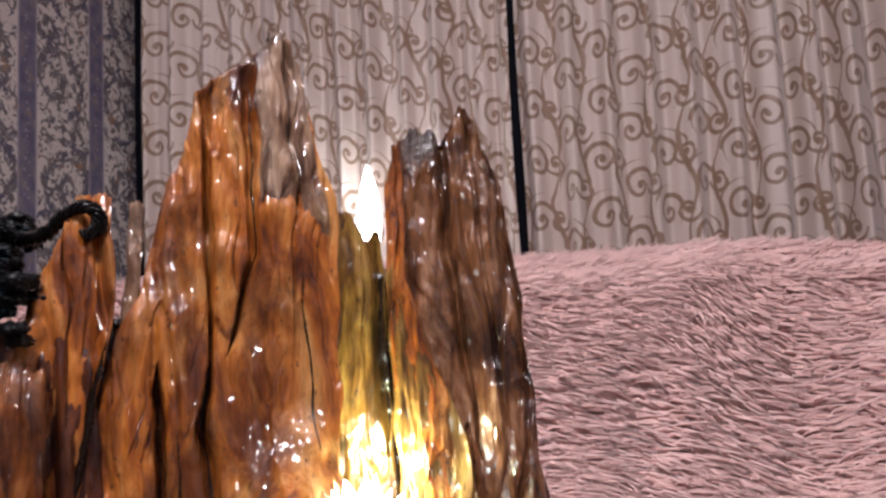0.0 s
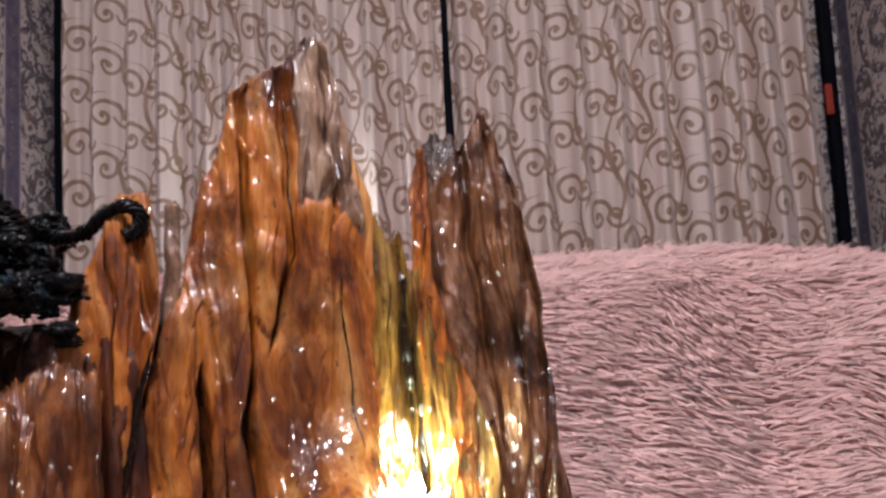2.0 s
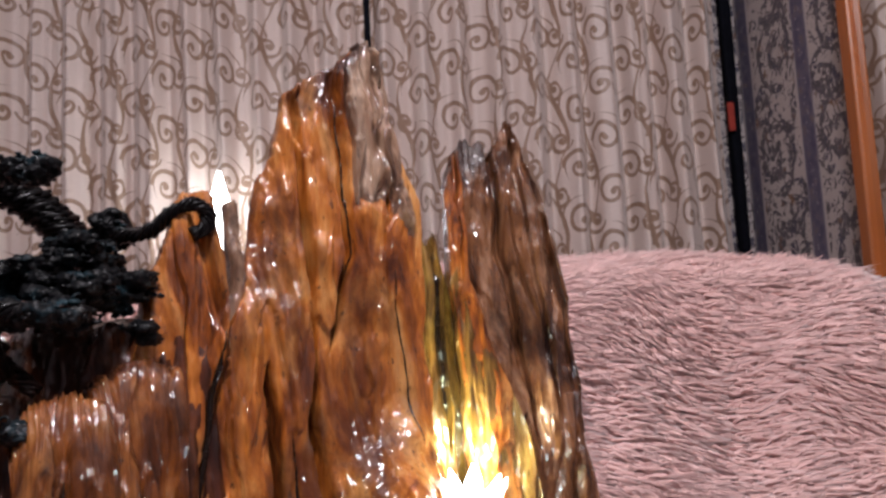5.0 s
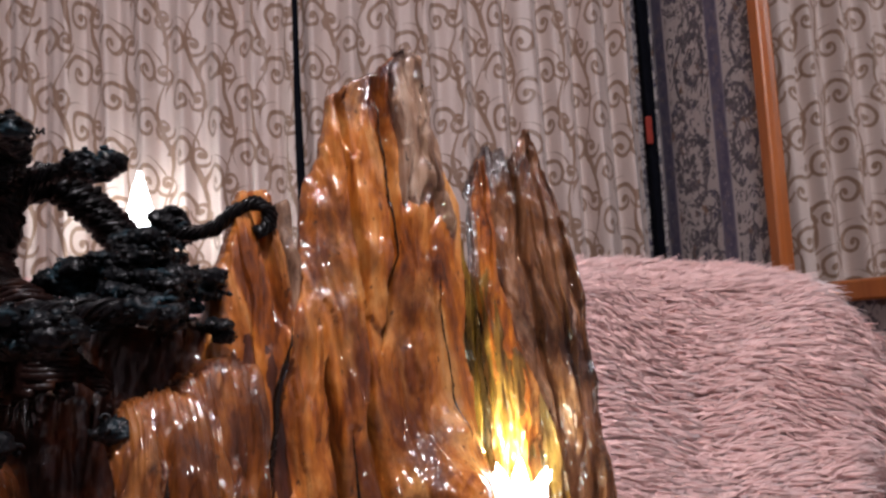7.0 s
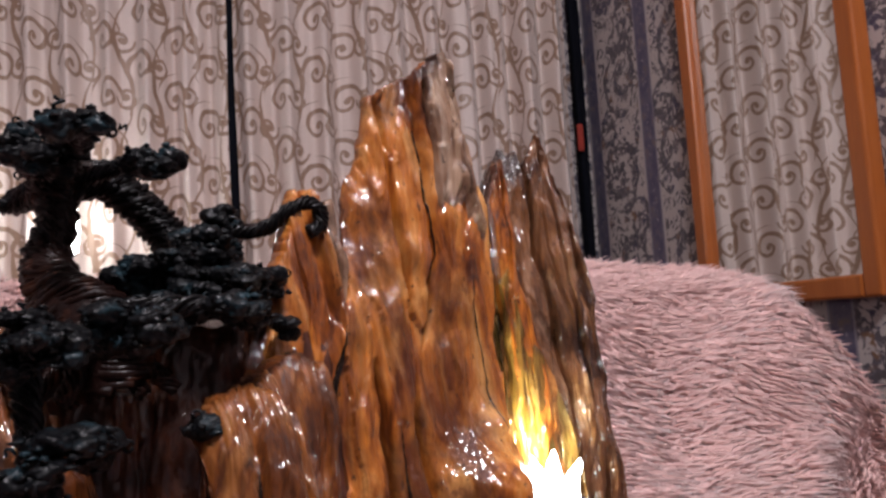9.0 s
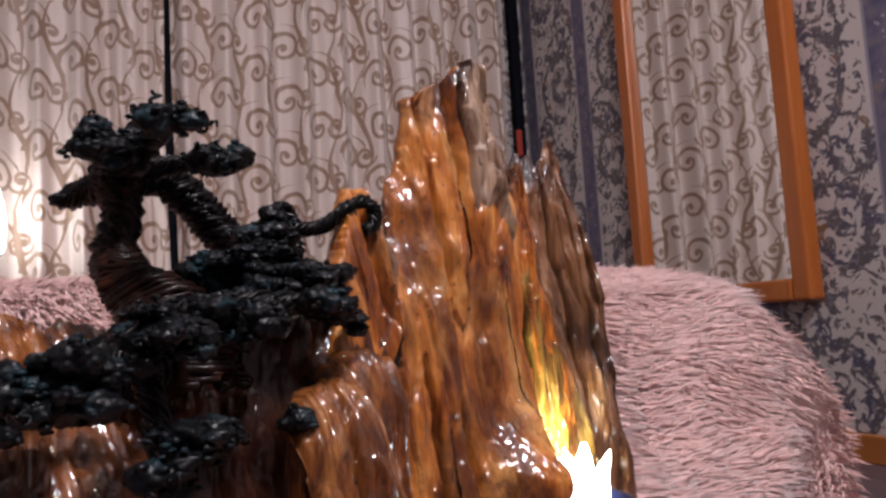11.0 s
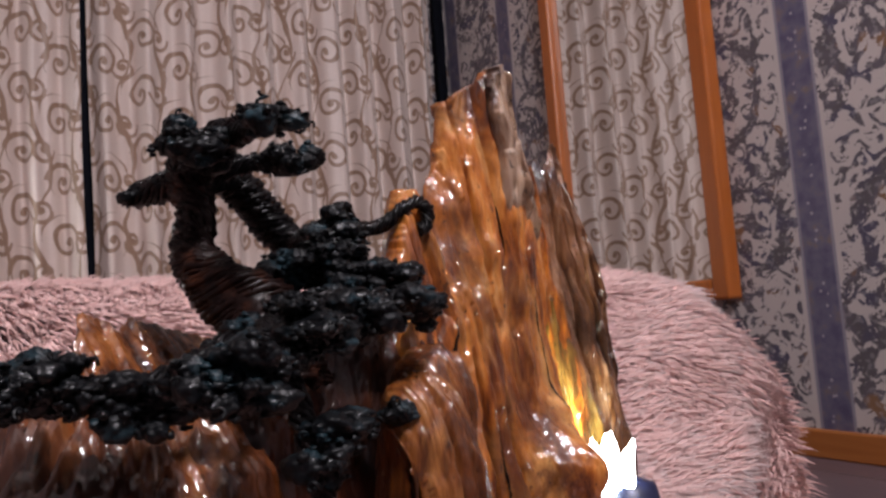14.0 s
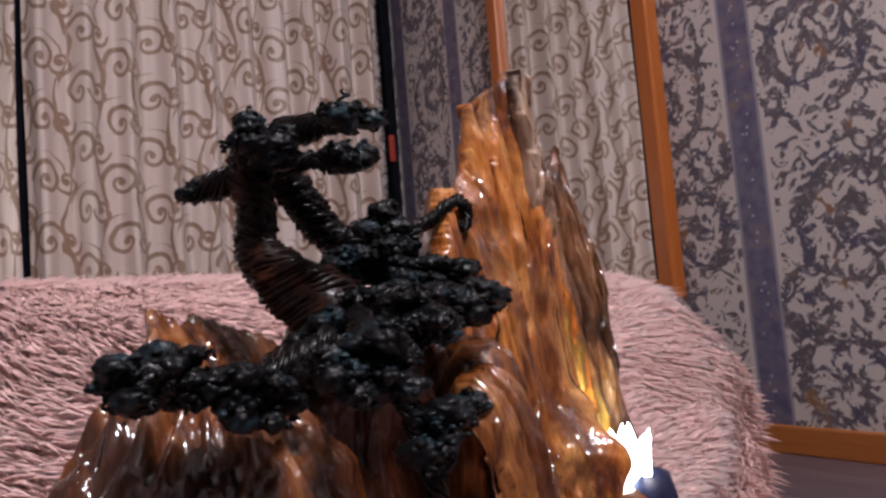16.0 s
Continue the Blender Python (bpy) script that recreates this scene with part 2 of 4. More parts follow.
def plain(name, a, b, scale, rough, bump=0.3, depth=0.001, **more):
    m = Nodes(name)
    f = m.noise(m.coords(), scale, 5)
    return m.done(m.ramp(f, (0.3, a), (0.7, b)), m.ramp(f, (0.2, rough - 0.06), (0.8, rough + 0.08)), m.bump(f, bump, depth), **more)


def grained(name, a, b, stretch, rough):
    m = Nodes(name)
    g = m.noise(m.coords(stretch), 60, 6, 0.6, 0.5)
    broad = m.noise(m.coords(stretch), 9, 3)
    tone = m.math("ADD", m.math("MULTIPLY", g, 0.6), m.math("MULTIPLY", broad, 0.4))
    info = m.add("ShaderNodeObjectInfo").outputs["Random"]
    colour = m.mix(m.math("MULTIPLY", info, 0.3), m.ramp(tone, (0.32, a), (0.66, b)), a)
    return m.done(colour, m.ramp(g, (0.3, rough), (0.7, rough + 0.12)), m.bump(g, 0.25, 0.0006))


M_FRAME = grained("orange_varnished_frame", (0.30, 0.075, 0.012), (0.46, 0.135, 0.026), (1, 1, 0.06), 0.28)
M_BASEBOARD = grained("orange_baseboard", (0.30, 0.095, 0.02), (0.44, 0.16, 0.04), (1, 0.06, 1), 0.35)
M_PLANK = grained("mauve_brown_laminate", (0.070, 0.048, 0.058), (0.155, 0.108, 0.118), (1, 0.07, 1), 0.33)
M_CEILING = plain("white_ceiling_paint", (0.74, 0.73, 0.71), (0.80, 0.79, 0.77), 7, 0.8)
# near-black for the shaded gaps at the curtains' outer edges
M_GAP_SHADE = plain("dark_gap_shade", (0.002, 0.0025, 0.005), (0.005, 0.006, 0.010), 40, 0.9, Specular_IOR_Level=0.1)
M_RED = plain("red_cloth", (0.26, 0.022, 0.014), (0.36, 0.04, 0.022), 60, 0.8)
M_PLASTIC = plain("dark_plastic", (0.02, 0.02, 0.022), (0.035, 0.035, 0.04), 80, 0.4)
# near-black that paints the shade inside cracks
M_CRACK_SHADE = plain("black_crack_shade", (0.006, 0.003, 0.002), (0.014, 0.007, 0.004), 300, 0.25)
M_SOCKET = plain("dark_blue_plastic", (0.006, 0.008, 0.030), (0.010, 0.013, 0.045), 60, 0.35)
M_BRASS = plain("white_metal", (0.62, 0.61, 0.6), (0.7, 0.69, 0.67), 50, 0.35)


def mirror_material():
    m = Nodes("silver_mirror")
    smear = m.noise(m.coords(), 5, 3)
    return m.done((0.86, 0.87, 0.86), m.ramp(smear, (0.35, 0.012), (0.75, 0.03)), None, Metallic=1.0)


M_MIRROR = mirror_material()


def night_glass():
    m = Nodes("night_window_glass")
    f = m.noise(m.coords(), 3, 2)
    return m.done(m.ramp(f, (0.3, (0.003, 0.004, 0.008)), (0.7, (0.006, 0.007, 0.012))), 0.8, None, Specular_IOR_Level=0.1)


M_NIGHT = night_glass()


def glowing(name, colour, strength):
    m = Nodes(name)
    return m.done(colour, 0.4, None, Emission_Color=colour, Emission_Strength=strength)


M_LED = glowing("lit_led_glare", (0.80, 0.92, 1.0), 22.0)
M_GLOW = glowing("lit_white_diffuser", (0.93, 0.97, 1.0), 14.0)
M_LAMPGLASS = glowing("lit_lamp_glass", (1.0, 0.90, 0.80), 10.0)


def fur_material(name, root, tip):
    m = Nodes(name)
    patch = m.noise(m.coords(), 7, 3)
    each = m.add("ShaderNodeNewGeometry").outputs["Random Per Island"]
    colour = m.mix(m.math("ADD", m.math("MULTIPLY", patch, 0.5), m.math("MULTIPLY", each, 0.5)), root, tip)
    return m.done(colour, 0.75, None, Sheen_Weight=0.45, Sheen_Roughness=0.5)


M_FUR = fur_material("dusty_pink_fur", (0.65, 0.385, 0.350), (0.83, 0.57, 0.535))
M_BACKING = plain("dusty_pink_pile_backing", (0.52, 0.28, 0.245), (0.62, 0.36, 0.32), 120, 0.9)


# ---- mesh helpers ----
def mesh_from(verts, faces, name, smooth=True):
    me = bpy.data.meshes.new(name)
    me.from_pydata(verts, [], faces)
    me.update()
    if smooth:
        me.polygons.foreach_set("use_smooth", [True] * len(me.polygons))
    return me


def part(name, me, material, parent=None, label=""):
    """Links a mesh or bmesh as one object under a thing or a part."""
    if isinstance(me, bmesh.types.BMesh):
        bm, me = me, bpy.data.meshes.new(name)
        bm.to_mesh(me)
        bm.free()
    if material is not None:
        me.materials.append(material)
    ob = new(name, me)
    if parent is not None:
        ob.parent = parent
        ob.matrix_parent_inverse = parent.matrix_basis.inverted()
    return tagged(ob, label)


def thing(name, at, label, category, group="", kind=""):
    ob = new(name)
    ob.empty_display_size = 0.02
    ob.location = at
    return tagged(ob, label, category, group, kind)


def box(x0, x1, y0, y1, z0, z1, bevel=0.0):
    bm = bmesh.new()
    bmesh.ops.create_cube(bm, size=1)
    bmesh.ops.scale(bm, vec=(x1 - x0, y1 - y0, z1 - z0), verts=bm.verts)
    bmesh.ops.translate(bm, vec=((x0 + x1) / 2, (y0 + y1) / 2, (z0 + z1) / 2), verts=bm.verts)
    if bevel:
        bmesh.ops.bevel(bm, geom=bm.edges[:], offset=bevel, segments=2, affect="EDGES", profile=0.5)
    return bm


def lathe(profile, at, sides=32):
    """A turned solid from (radius, height) pairs, closed at both ends."""
    verts, faces = [], []
    for r, z in profile:
        for k in range(sides):
            a = 2 * math.pi * k / sides
            verts.append((at[0] + r * math.cos(a), at[1] + r * math.sin(a), at[2] + z))
    for i in range(len(profile) - 1):
        for k in range(sides):
            l = (k + 1) % sides
            faces.append((i * sides + k, i * sides + l, (i + 1) * sides + l, (i + 1) * sides + k))
    faces.append(tuple(range(sides))[::-1])
    faces.append(tuple((len(profile) - 1) * sides + k for k in range(sides)))
    return mesh_from(verts, faces, "turned")


def curve_points(points, steps):
    """A smooth line (Catmull-Rom) through points."""
    pts = [Vector(p) for p in points]
    pts = [2 * pts[0] - pts[1]] + pts + [2 * pts[-1] - pts[-2]]
    out = []
    for i in range(1, len(pts) - 2):
        a, b, c, d = pts[i - 1:i + 3]
        for k in range(steps):
            t = k / steps
            out.append(0.5 * ((2 * b) + (c - a) * t + (2 * a - 5 * b + 4 * c - d) * t * t + (3 * b - a - 3 * c + d) * t ** 3))
    out.append(pts[-2])
    return out


def tube_into(verts, faces, line, radii, sides=6):
    """Adds a closed tube along a line to the lists."""
    start, up = len(verts), Vector((0.3, 0.2, 1)).normalized()
    count = len(line)
    for i, p in enumerate(line):
        ahead = (line[min(i + 1, count - 1)] - line[max(i - 1, 0)]).normalized()
        side = ahead.cross(up)
        side = side.normalized() if side.length > 1e-6 else Vector((1, 0, 0))
        up = side.cross(ahead).normalized()
        r = radii[i]
        for k in range(sides):
            a = 2 * math.pi * k / sides
            verts.append(p + (side * math.cos(a) + up * math.sin(a)) * r)
    for i in range(count - 1):
        for k in range(sides):
            l = (k + 1) % sides
            faces.append((start + i * sides + k, start + i * sides + l, start + (i + 1) * sides + l, start + (i + 1) * sides + k))
    faces.append(tuple(start + k for k in range(sides))[::-1])
    faces.append(tuple(start + (count - 1) * sides + k for k in range(sides)))


def ramp_of(table):
    """A piecewise linear function from (x, y) pairs."""
    xs, ys = [a for a, _ in table], [b for _, b in table]
    return lambda x: float(np.interp(x, xs, ys))


# ---- structure ----
Y_BACK, X_RIGHT, X_LEFT, Y_FRONT, HIGH = 2.62, 1.09, -1.62, -1.70, 2.45


def wall(name, length, m, material, label):
    """A wall 0.1 thick; its face is in the plane y = 0 of m, with UV in metres."""
    bm = bmesh.new()
    uv = bm.loops.layers.uv.new("UVMap")
    bmesh.ops.create_cube(bm, size=1)
    bmesh.ops.scale(bm, vec=(length, 0.1, HIGH), verts=bm.verts)
    bmesh.ops.translate(bm, vec=(length / 2, 0.05, HIGH / 2), verts=bm.verts)
    for face in bm.faces:
        for loop in face.loops:
            loop[uv].uv = (loop.vert.co.x, loop.vert.co.z)
    ob = part(name, bm, material)
    ob.matrix_world = m
    return tagged(ob, label, "wall", kind="structure")


wall("wall_north", X_RIGHT - X_LEFT + 0.2, pose(X_LEFT - 0.1, Y_BACK, 0), M_PAPER_LEFT, "grey damask papered wall behind the curtains")
east = wall("wall_east", Y_BACK - Y_FRONT, pose(X_RIGHT, Y_FRONT, 0, 0, 0, 90) @ Matrix.Diagonal((1, -1, 1, 1)), M_PAPER_RIGHT, "grey mauve damask wallpaper with blue-grey stripes")
west = wall("wall_west", Y_BACK - Y_FRONT, pose(X_LEFT, Y_FRONT, 0, 0, 0, 90), M_PAPER_LEFT, "grey damask wallpaper with blue-grey stripes")
wall("wall_south", X_RIGHT - X_LEFT + 0.2, pose(X_RIGHT + 0.1, Y_FRONT, 0, 0, 0, 180), M_PAPER_LEFT, "grey damask papered wall")
for ob in (east, west):
    for loop in ob.data.uv_layers[0].data:
        loop.uv.x += Y_FRONT
tagged(part("ceiling", box(X_LEFT - 0.1, X_RIGHT + 0.1, Y_FRONT - 0.1, Y_BACK + 0.1, HIGH, HIGH + 0.1), M_CEILING), "plain white painted ceiling", "ceiling", kind="structure")
floor = tagged(part("floor", box(X_LEFT - 0.1, X_RIGHT + 0.1, Y_FRONT - 0.1, Y_BACK + 0.1, -0.1, -0.006), M_PLANK), "mauve-brown laminate plank floor", "floor", kind="structure")
for name, coords in (("baseboard", (X_RIGHT - 0.016, X_RIGHT, Y_FRONT, Y_BACK, 0, 0.058)), ("baseboard", (X_LEFT, X_LEFT + 0.016, Y_FRONT, Y_BACK, 0, 0.058)),
                     ("baseboard", (X_LEFT + 0.016, X_RIGHT - 0.016, Y_BACK - 0.016, Y_BACK, 0, 0.058))):
    tagged(part(name, box(*coords, bevel=0.004), M_BASEBOARD), "low orange varnished wooden baseboard", "baseboard", kind="structure")

window = tagged(part("window_1", box(-1.35, 0.93, Y_BACK - 0.012, Y_BACK - 0.004, 0.2, 2.1), M_NIGHT), "dark night window behind the curtains", "window", kind="structure")


# ---- curtains ----
def curtain(x0, x1, seed, label):
    """One hanging curtain, with uneven vertical folds; its UV is metres of cloth."""
    rng = random.Random(seed)
    bends = [(rng.uniform(50, 58), rng.uniform(0, 6.28), 0.030), (rng.uniform(22, 30), rng.uniform(0, 6.28), 0.014), (rng.uniform(96, 120), rng.uniform(0, 6.28), 0.010)]
    across, down, z0, z1 = 420, 36, 0.02, 2.25
    verts, faces, cloth, run = [], [], [], 0.0
    shape = [sum(a * math.sin(k * (x0 + (x1 - x0) * i / across) + p) for k, p, a in bends) * (0.85 + 0.5 * math.exp(-((x0 + (x1 - x0) * i / across - 0.85) / 0.28) ** 2)) for i in range(across + 1)]
    for i in range(across + 1):
        if i:
            run += math.hypot((x1 - x0) / across, shape[i] - shape[i - 1])
        for j in range(down + 1):
            v = j / down
            z = z0 + (z1 - z0) * v
            sway = 0.006 * math.sin(5 * z + 9 * (x0 + i * 0.002)) * (1 - v)
            verts.append((x0 + (x1 - x0) * i / across + sway, 2.530 + shape[i] * (1.15 - 0.4 * v), z))
            cloth.append((run, z))
    for i in range(across):
        for j in range(down):
            a = i * (down + 1) + j
            faces.append((a, a + down + 1, a + down + 2, a + 1))
    me = mesh_from(verts, faces, "curtain")
    layer = me.uv_layers.new(name="UVMap")
    for loop in me.loops:
        layer.data[loop.index].uv = cloth[loop.vertex_index]
    ob = part("curtain", me, M_CURTAIN)
    solid = ob.modifiers.new("thickness", "SOLIDIFY")
    solid.thickness = 0.0015
    return tagged(ob, label, "curtain", "window curtains")


curtain(-1.560, -0.222, 3, "cream satin curtain with brown scrollwork, hanging in folds")
curtain(-0.200, 0.985, 8, "cream satin curtain with brown scrollwork, hanging in folds")


# added dark column that paints the shade of a gap beside a curtain
def gap_shade(x, wide, tag, label):
    t = thing("gap_shade", (x, 2.565, 0), label, "drape", "dark drapes")
    verts, faces = [], []
    n, rows = 24, 20
    for j in range(rows + 1):
        z = 0.02 + 2.2 * j / rows
        for k in range(n):
            a = 2 * math.pi * k / n
            r = 1 + 0.18 * math.sin(3 * a + 2 * z) + 0.08 * math.sin(7 * a)
            verts.append((x + wide * r * math.cos(a), 2.565 + 0.026 * r * math.sin(a), z))
    for j in range(rows):
        for k in range(n):
            l = (k + 1) % n
            faces.append((j * n + k, j * n + l, (j + 1) * n + l, (j + 1) * n + k))
    faces += [tuple(range(n))[::-1], tuple(rows * n + k for k in range(n))]
    # no real drape hangs here; this body only darkens the gap
    part("cloth", mesh_from(verts, faces, "cloth"), M_GAP_SHADE, t)
    if tag:
        part("tag", box(x - 0.033, x - 0.011, 2.520, 2.534, 0.93, 1.03, 0.004), M_RED, t, "red cloth tag")


gap_shade(1.030, 0.019, True, "narrow dark strip for the shaded gap beside the curtain, with a red tag")
gap_shade(-1.590, 0.018, False, "narrow dark strip for the shaded corner gap beside the curtain")


# ---- mirror ----
def wall_mirror():
    y0, y1, z0, z1, w = 1.268, 1.915, 0.334, 1.62, 0.050
    t = thing("wall_mirror", (X_RIGHT - 0.02, (y0 + y1) / 2, z0), "tall wall mirror in a wide orange wooden frame", "mirror")
    xa, xb = X_RIGHT - 0.045, X_RIGHT - 0.002
    for y, z in (((y0, y0 + w), (z0, z1)), ((y1 - w, y1), (z0, z1)), ((y0 + w + 0.001, y1 - w - 0.001), (z0, z0 + w)), ((y0 + w + 0.001, y1 - w - 0.001), (z1 - w, z1))):
        part("frame_bar", box(xa, xb, *y, *z, bevel=0.007), M_FRAME, t, "orange varnished wood")
    part("mirror_glass", box(xb - 0.022, xb - 0.016, y0 + w - 0.006, y1 - w + 0.006, z0 + w - 0.006, z1 - w + 0.006), M_MIRROR, t, "clear silvered glass")


wall_mirror()


# ---- lamps ----
def ceiling_lamp():
    x, y, _ = LAMP_AT
    t = thing("ceiling_lamp", (x, y, HIGH), "round white hanging ceiling lamp, lit", "ceiling lamp")
    z = LAMP_AT[2]
    part("rod", lathe([(0.012, z + 0.06), (0.012, HIGH - 0.02), (0.06, HIGH - 0.02), (0.06, HIGH - 0.001)], (x, y, 0)), M_BRASS, t)
    part("shade", lathe([(0.03, z + 0.059), (0.12, z + 0.05), (0.20, z + 0.025), (0.21, z + 0.012), (0.03, z + 0.012)], (x, y, 0)), M_LAMPGLASS, t, "glowing frosted glass")


ceiling_lamp()


# ---- bed ----
RISE = ramp_of([(0.30, -0.156), (0.42, -0.152), (0.48, -0.136), (0.54, -0.096), (0.565, -0.055), (0.60, -0.014), (0.64, 0.018), (0.74, 0.043), (0.90, 0.057), (1.05, 0.068), (1.4, 0.074), (3, 0.074)])
EDGE = ramp_of([(-2, 0.0), (0.10, 0.0), (0.20, 0.010), (0.25, 0.022), (0.270, 0.045), (0.281, 0.085), (0.291, 0.16), (0.300, 0.30)])
CORNER = ramp_of([(-2, 0.0), (0.10, 0.0), (0.20, 0.005), (0.25, 0.010), (0.268, 0.028), (0.280, 0.072), (0.290, 0.15), (0.300, 0.30)])
BED_X0, BED_X1, BED_Y0, BED_Y1 = -1.25, 0.300, 0.02, 2.40


def bed_height(x, y):
    """The blanket's surface over the floor."""
    ahead = y + 0.5 * max(0.0, x - 0.12) * (1.0 if y < 0.7 else max(0.0, 1 - (y - 0.7) / 0.3))
    z = 0.25 * (RISE(ahead - 0.012) + RISE(ahead + 0.012)) + 0.5 * RISE(ahead)
    wave = 0.006 * noise.noise(Vector((4 * x, 4 * y, 0.3))) + 0.003 * noise.noise(Vector((11 * x, 11 * y, 2.0)))
    fold = 0.014 * math.exp(-((x - 0.19 - 0.35 * (y - 0.45)) / 0.018) ** 2) * math.exp(-((y - 0.46) / 0.06) ** 2)
    left = max(0.0, (-1.10 - x)) * 1.2
    near = max(0.0, min(1.0, (0.74 - y) / 0.14))
    return max(0.012, EYE + z + (wave + fold) * (1 if y > 0.45 else 0.4) - near * CORNER(x + 2.2 * max(0.0, 0.50 - y)) - (1 - near) * EDGE(x) - left)


def fur_bed():
    t = thing("fur_blanket_bed", (-0.4, 1.2, 0), "low bed under a shaggy dusty-pink faux-fur blanket", "bed")
    nx, ny = 170, 190
    xs = [BED_X0 + (BED_X1 - BED_X0) * (1 - (1 - i / nx) ** 1.5) for i in range(nx + 1)]
    ys = [BED_Y0 + (BED_Y1 - BED_Y0) * (j / ny) ** 1.35 for j in range(ny + 1)]
    verts = [(x, y, bed_height(x, y)) for x in xs for y in ys]
    faces = []
    for i in range(nx):
        for j in range(ny):
            a = i * (ny + 1) + j
            faces.append((a, a + ny + 1, a + ny + 2, a + 1))
    # the hem hangs to the floor along the border
    border = [i * (ny + 1) for i in range(nx + 1)] + [nx * (ny + 1) + j for j in range(1, ny + 1)]
    border += [i * (ny + 1) + ny for i in range(nx - 1, -1, -1)] + [j for j in range(ny - 1, 0, -1)]
    first = len(verts)
    for k in border:
        x, y, _ = verts[k]
        verts.append((x, y, 0.001))
    for k in range(len(border)):
        l = (k + 1) % len(border)
        faces.append((border[l], border[k], first + k, first + l))
    part("blanket", mesh_from(verts, faces, "blanket"), M_BACKING, t, "pink pile backing")

    # fur: pointed strands, three-sided, bent over once
    rng = np.random.default_rng(5)
    spots = []
    for count, (x0, x1, y0, y1) in ((105000, (-0.10, 0.299, 0.40, 0.80)), (27000, (-0.6, 0.299, 0.80, 1.30)), (32000, (-0.75, -0.10, 0.36, 0.80)), (9000, (-1.2, 0.299, 1.30, 2.38)), (9000, (-0.75, -0.28, 0.10, 0.36))):
        spots.append(np.stack([rng.uniform(x0, x1, count), rng.uniform(y0, y1, count)], 1))
    spots = np.concatenate(spots)
    x, y = spots[:, 0], spots[:, 1]

    def sampled(f, step):
        """f over the bed, taken on a grid and read between its nodes."""
        gx, gy = np.arange(BED_X0, BED_X1 + 2 * step, step), np.arange(BED_Y0, BED_Y1 + 2 * step, step)
        table = np.array([[f(a, b) for b in gy] for a in gx])

        def read(px, py):
            u, v = np.clip((px - BED_X0) / step, 0, len(gx) - 1.001), np.clip((py - BED_Y0) / step, 0, len(gy) - 1.001)
            i, j = u.astype(int), v.astype(int)
            u, v = u - i, v - j
            return (table[i, j] * (1 - u) + table[i + 1, j] * u) * (1 - v) + (table[i, j + 1] * (1 - u) + table[i + 1, j + 1] * u) * v
        return read

    def unit(v):
        return v / np.maximum(1e-9, np.linalg.norm(v, axis=1))[:, None]

    height = sampled(bed_height, 0.004)
    swirl = 2 * sampled(lambda a, b: 2.0 * noise.noise(Vector((5 * a, 5 * b, 7.0))) + 0.9 * noise.noise(Vector((19 * a, 19 * b, 3.0))), 0.012)(x, y)
    tuft = sampled(lambda a, b: noise.noise(Vector((60 * a, 60 * b, 1.0))), 0.006)(x, y)
    parting = sampled(lambda a, b: noise.noise(Vector((26 * a, 26 * b, 5.0))), 0.010)(x, y)
    far = np.clip((y - 0.5) / 1.2, 0, 1)
    h = height(x, y)
    gx, gy = np.clip((height(x + 0.004, y) - h) / 0.004, -6, 6), np.clip((height(x, y + 0.004) - h) / 0.004, -6, 6)
    upward = unit(np.stack([-gx, -gy, np.ones_like(x)], 1))
    lie = np.stack([0.58 + 0.46 * np.cos(swirl), -0.72 + 0.46 * np.sin(swirl), np.zeros_like(x)], 1)
    lie = unit(lie - upward * (lie * upward).sum(1)[:, None])
    length = ((0.018 + 0.016 * rng.random(len(x))) * (1 + 0.6 * far))[:, None]
    width = ((0.0010 + 0.0009 * rng.random(len(x))) * (1 + 2.2 * far))[:, None]
    jit = rng.normal(0, 0.15, (len(x), 3))
    lift = (0.20 + 0.14 * tuft + 0.16 * parting + 0.14 * rng.random(len(x)))[:, None]
    root = np.stack([x, y, h - 0.001], 1)
    mid = root + unit(lie * 0.55 + upward * (lift + 0.16) + jit * 0.5) * length * 0.55
    tip = mid + unit(lie * 0.9 + upward * (lift - 0.28) + jit) * length * 0.6
    side = unit(np.cross(lie, upward)) * width
    out = upward * width * 0.8
    verts = np.stack([root - side, root + side, root + out, mid - side * 0.8, mid + side * 0.8, mid + out * 0.8, tip], 1)
    pattern = np.array([(0, 1, 4), (0, 4, 3), (1, 2, 5), (1, 5, 4), (2, 0, 3), (2, 3, 5), (3, 4, 6), (4, 5, 6), (5, 3, 6)])
    faces = (np.arange(len(spots))[:, None, None] * 7 + pattern[None]).reshape(-1, 3)
    me = bpy.data.meshes.new("fur")
    me.vertices.add(len(spots) * 7)
    me.vertices.foreach_set("co", verts.ravel())
    me.loops.add(faces.size)
    me.loops.foreach_set("vertex_index", faces.ravel())
    me.polygons.add(len(faces))
    me.polygons.foreach_set("loop_start", np.arange(0, faces.size, 3))
    me.polygons.foreach_set("use_smooth", np.ones(len(faces), dtype=bool))
    me.update(calc_edges=True)
    me.validate()
    tagged(part("fur", me, M_FUR, t, "long shaggy dusty-pink pile"), kind="stuff")


fur_bed()


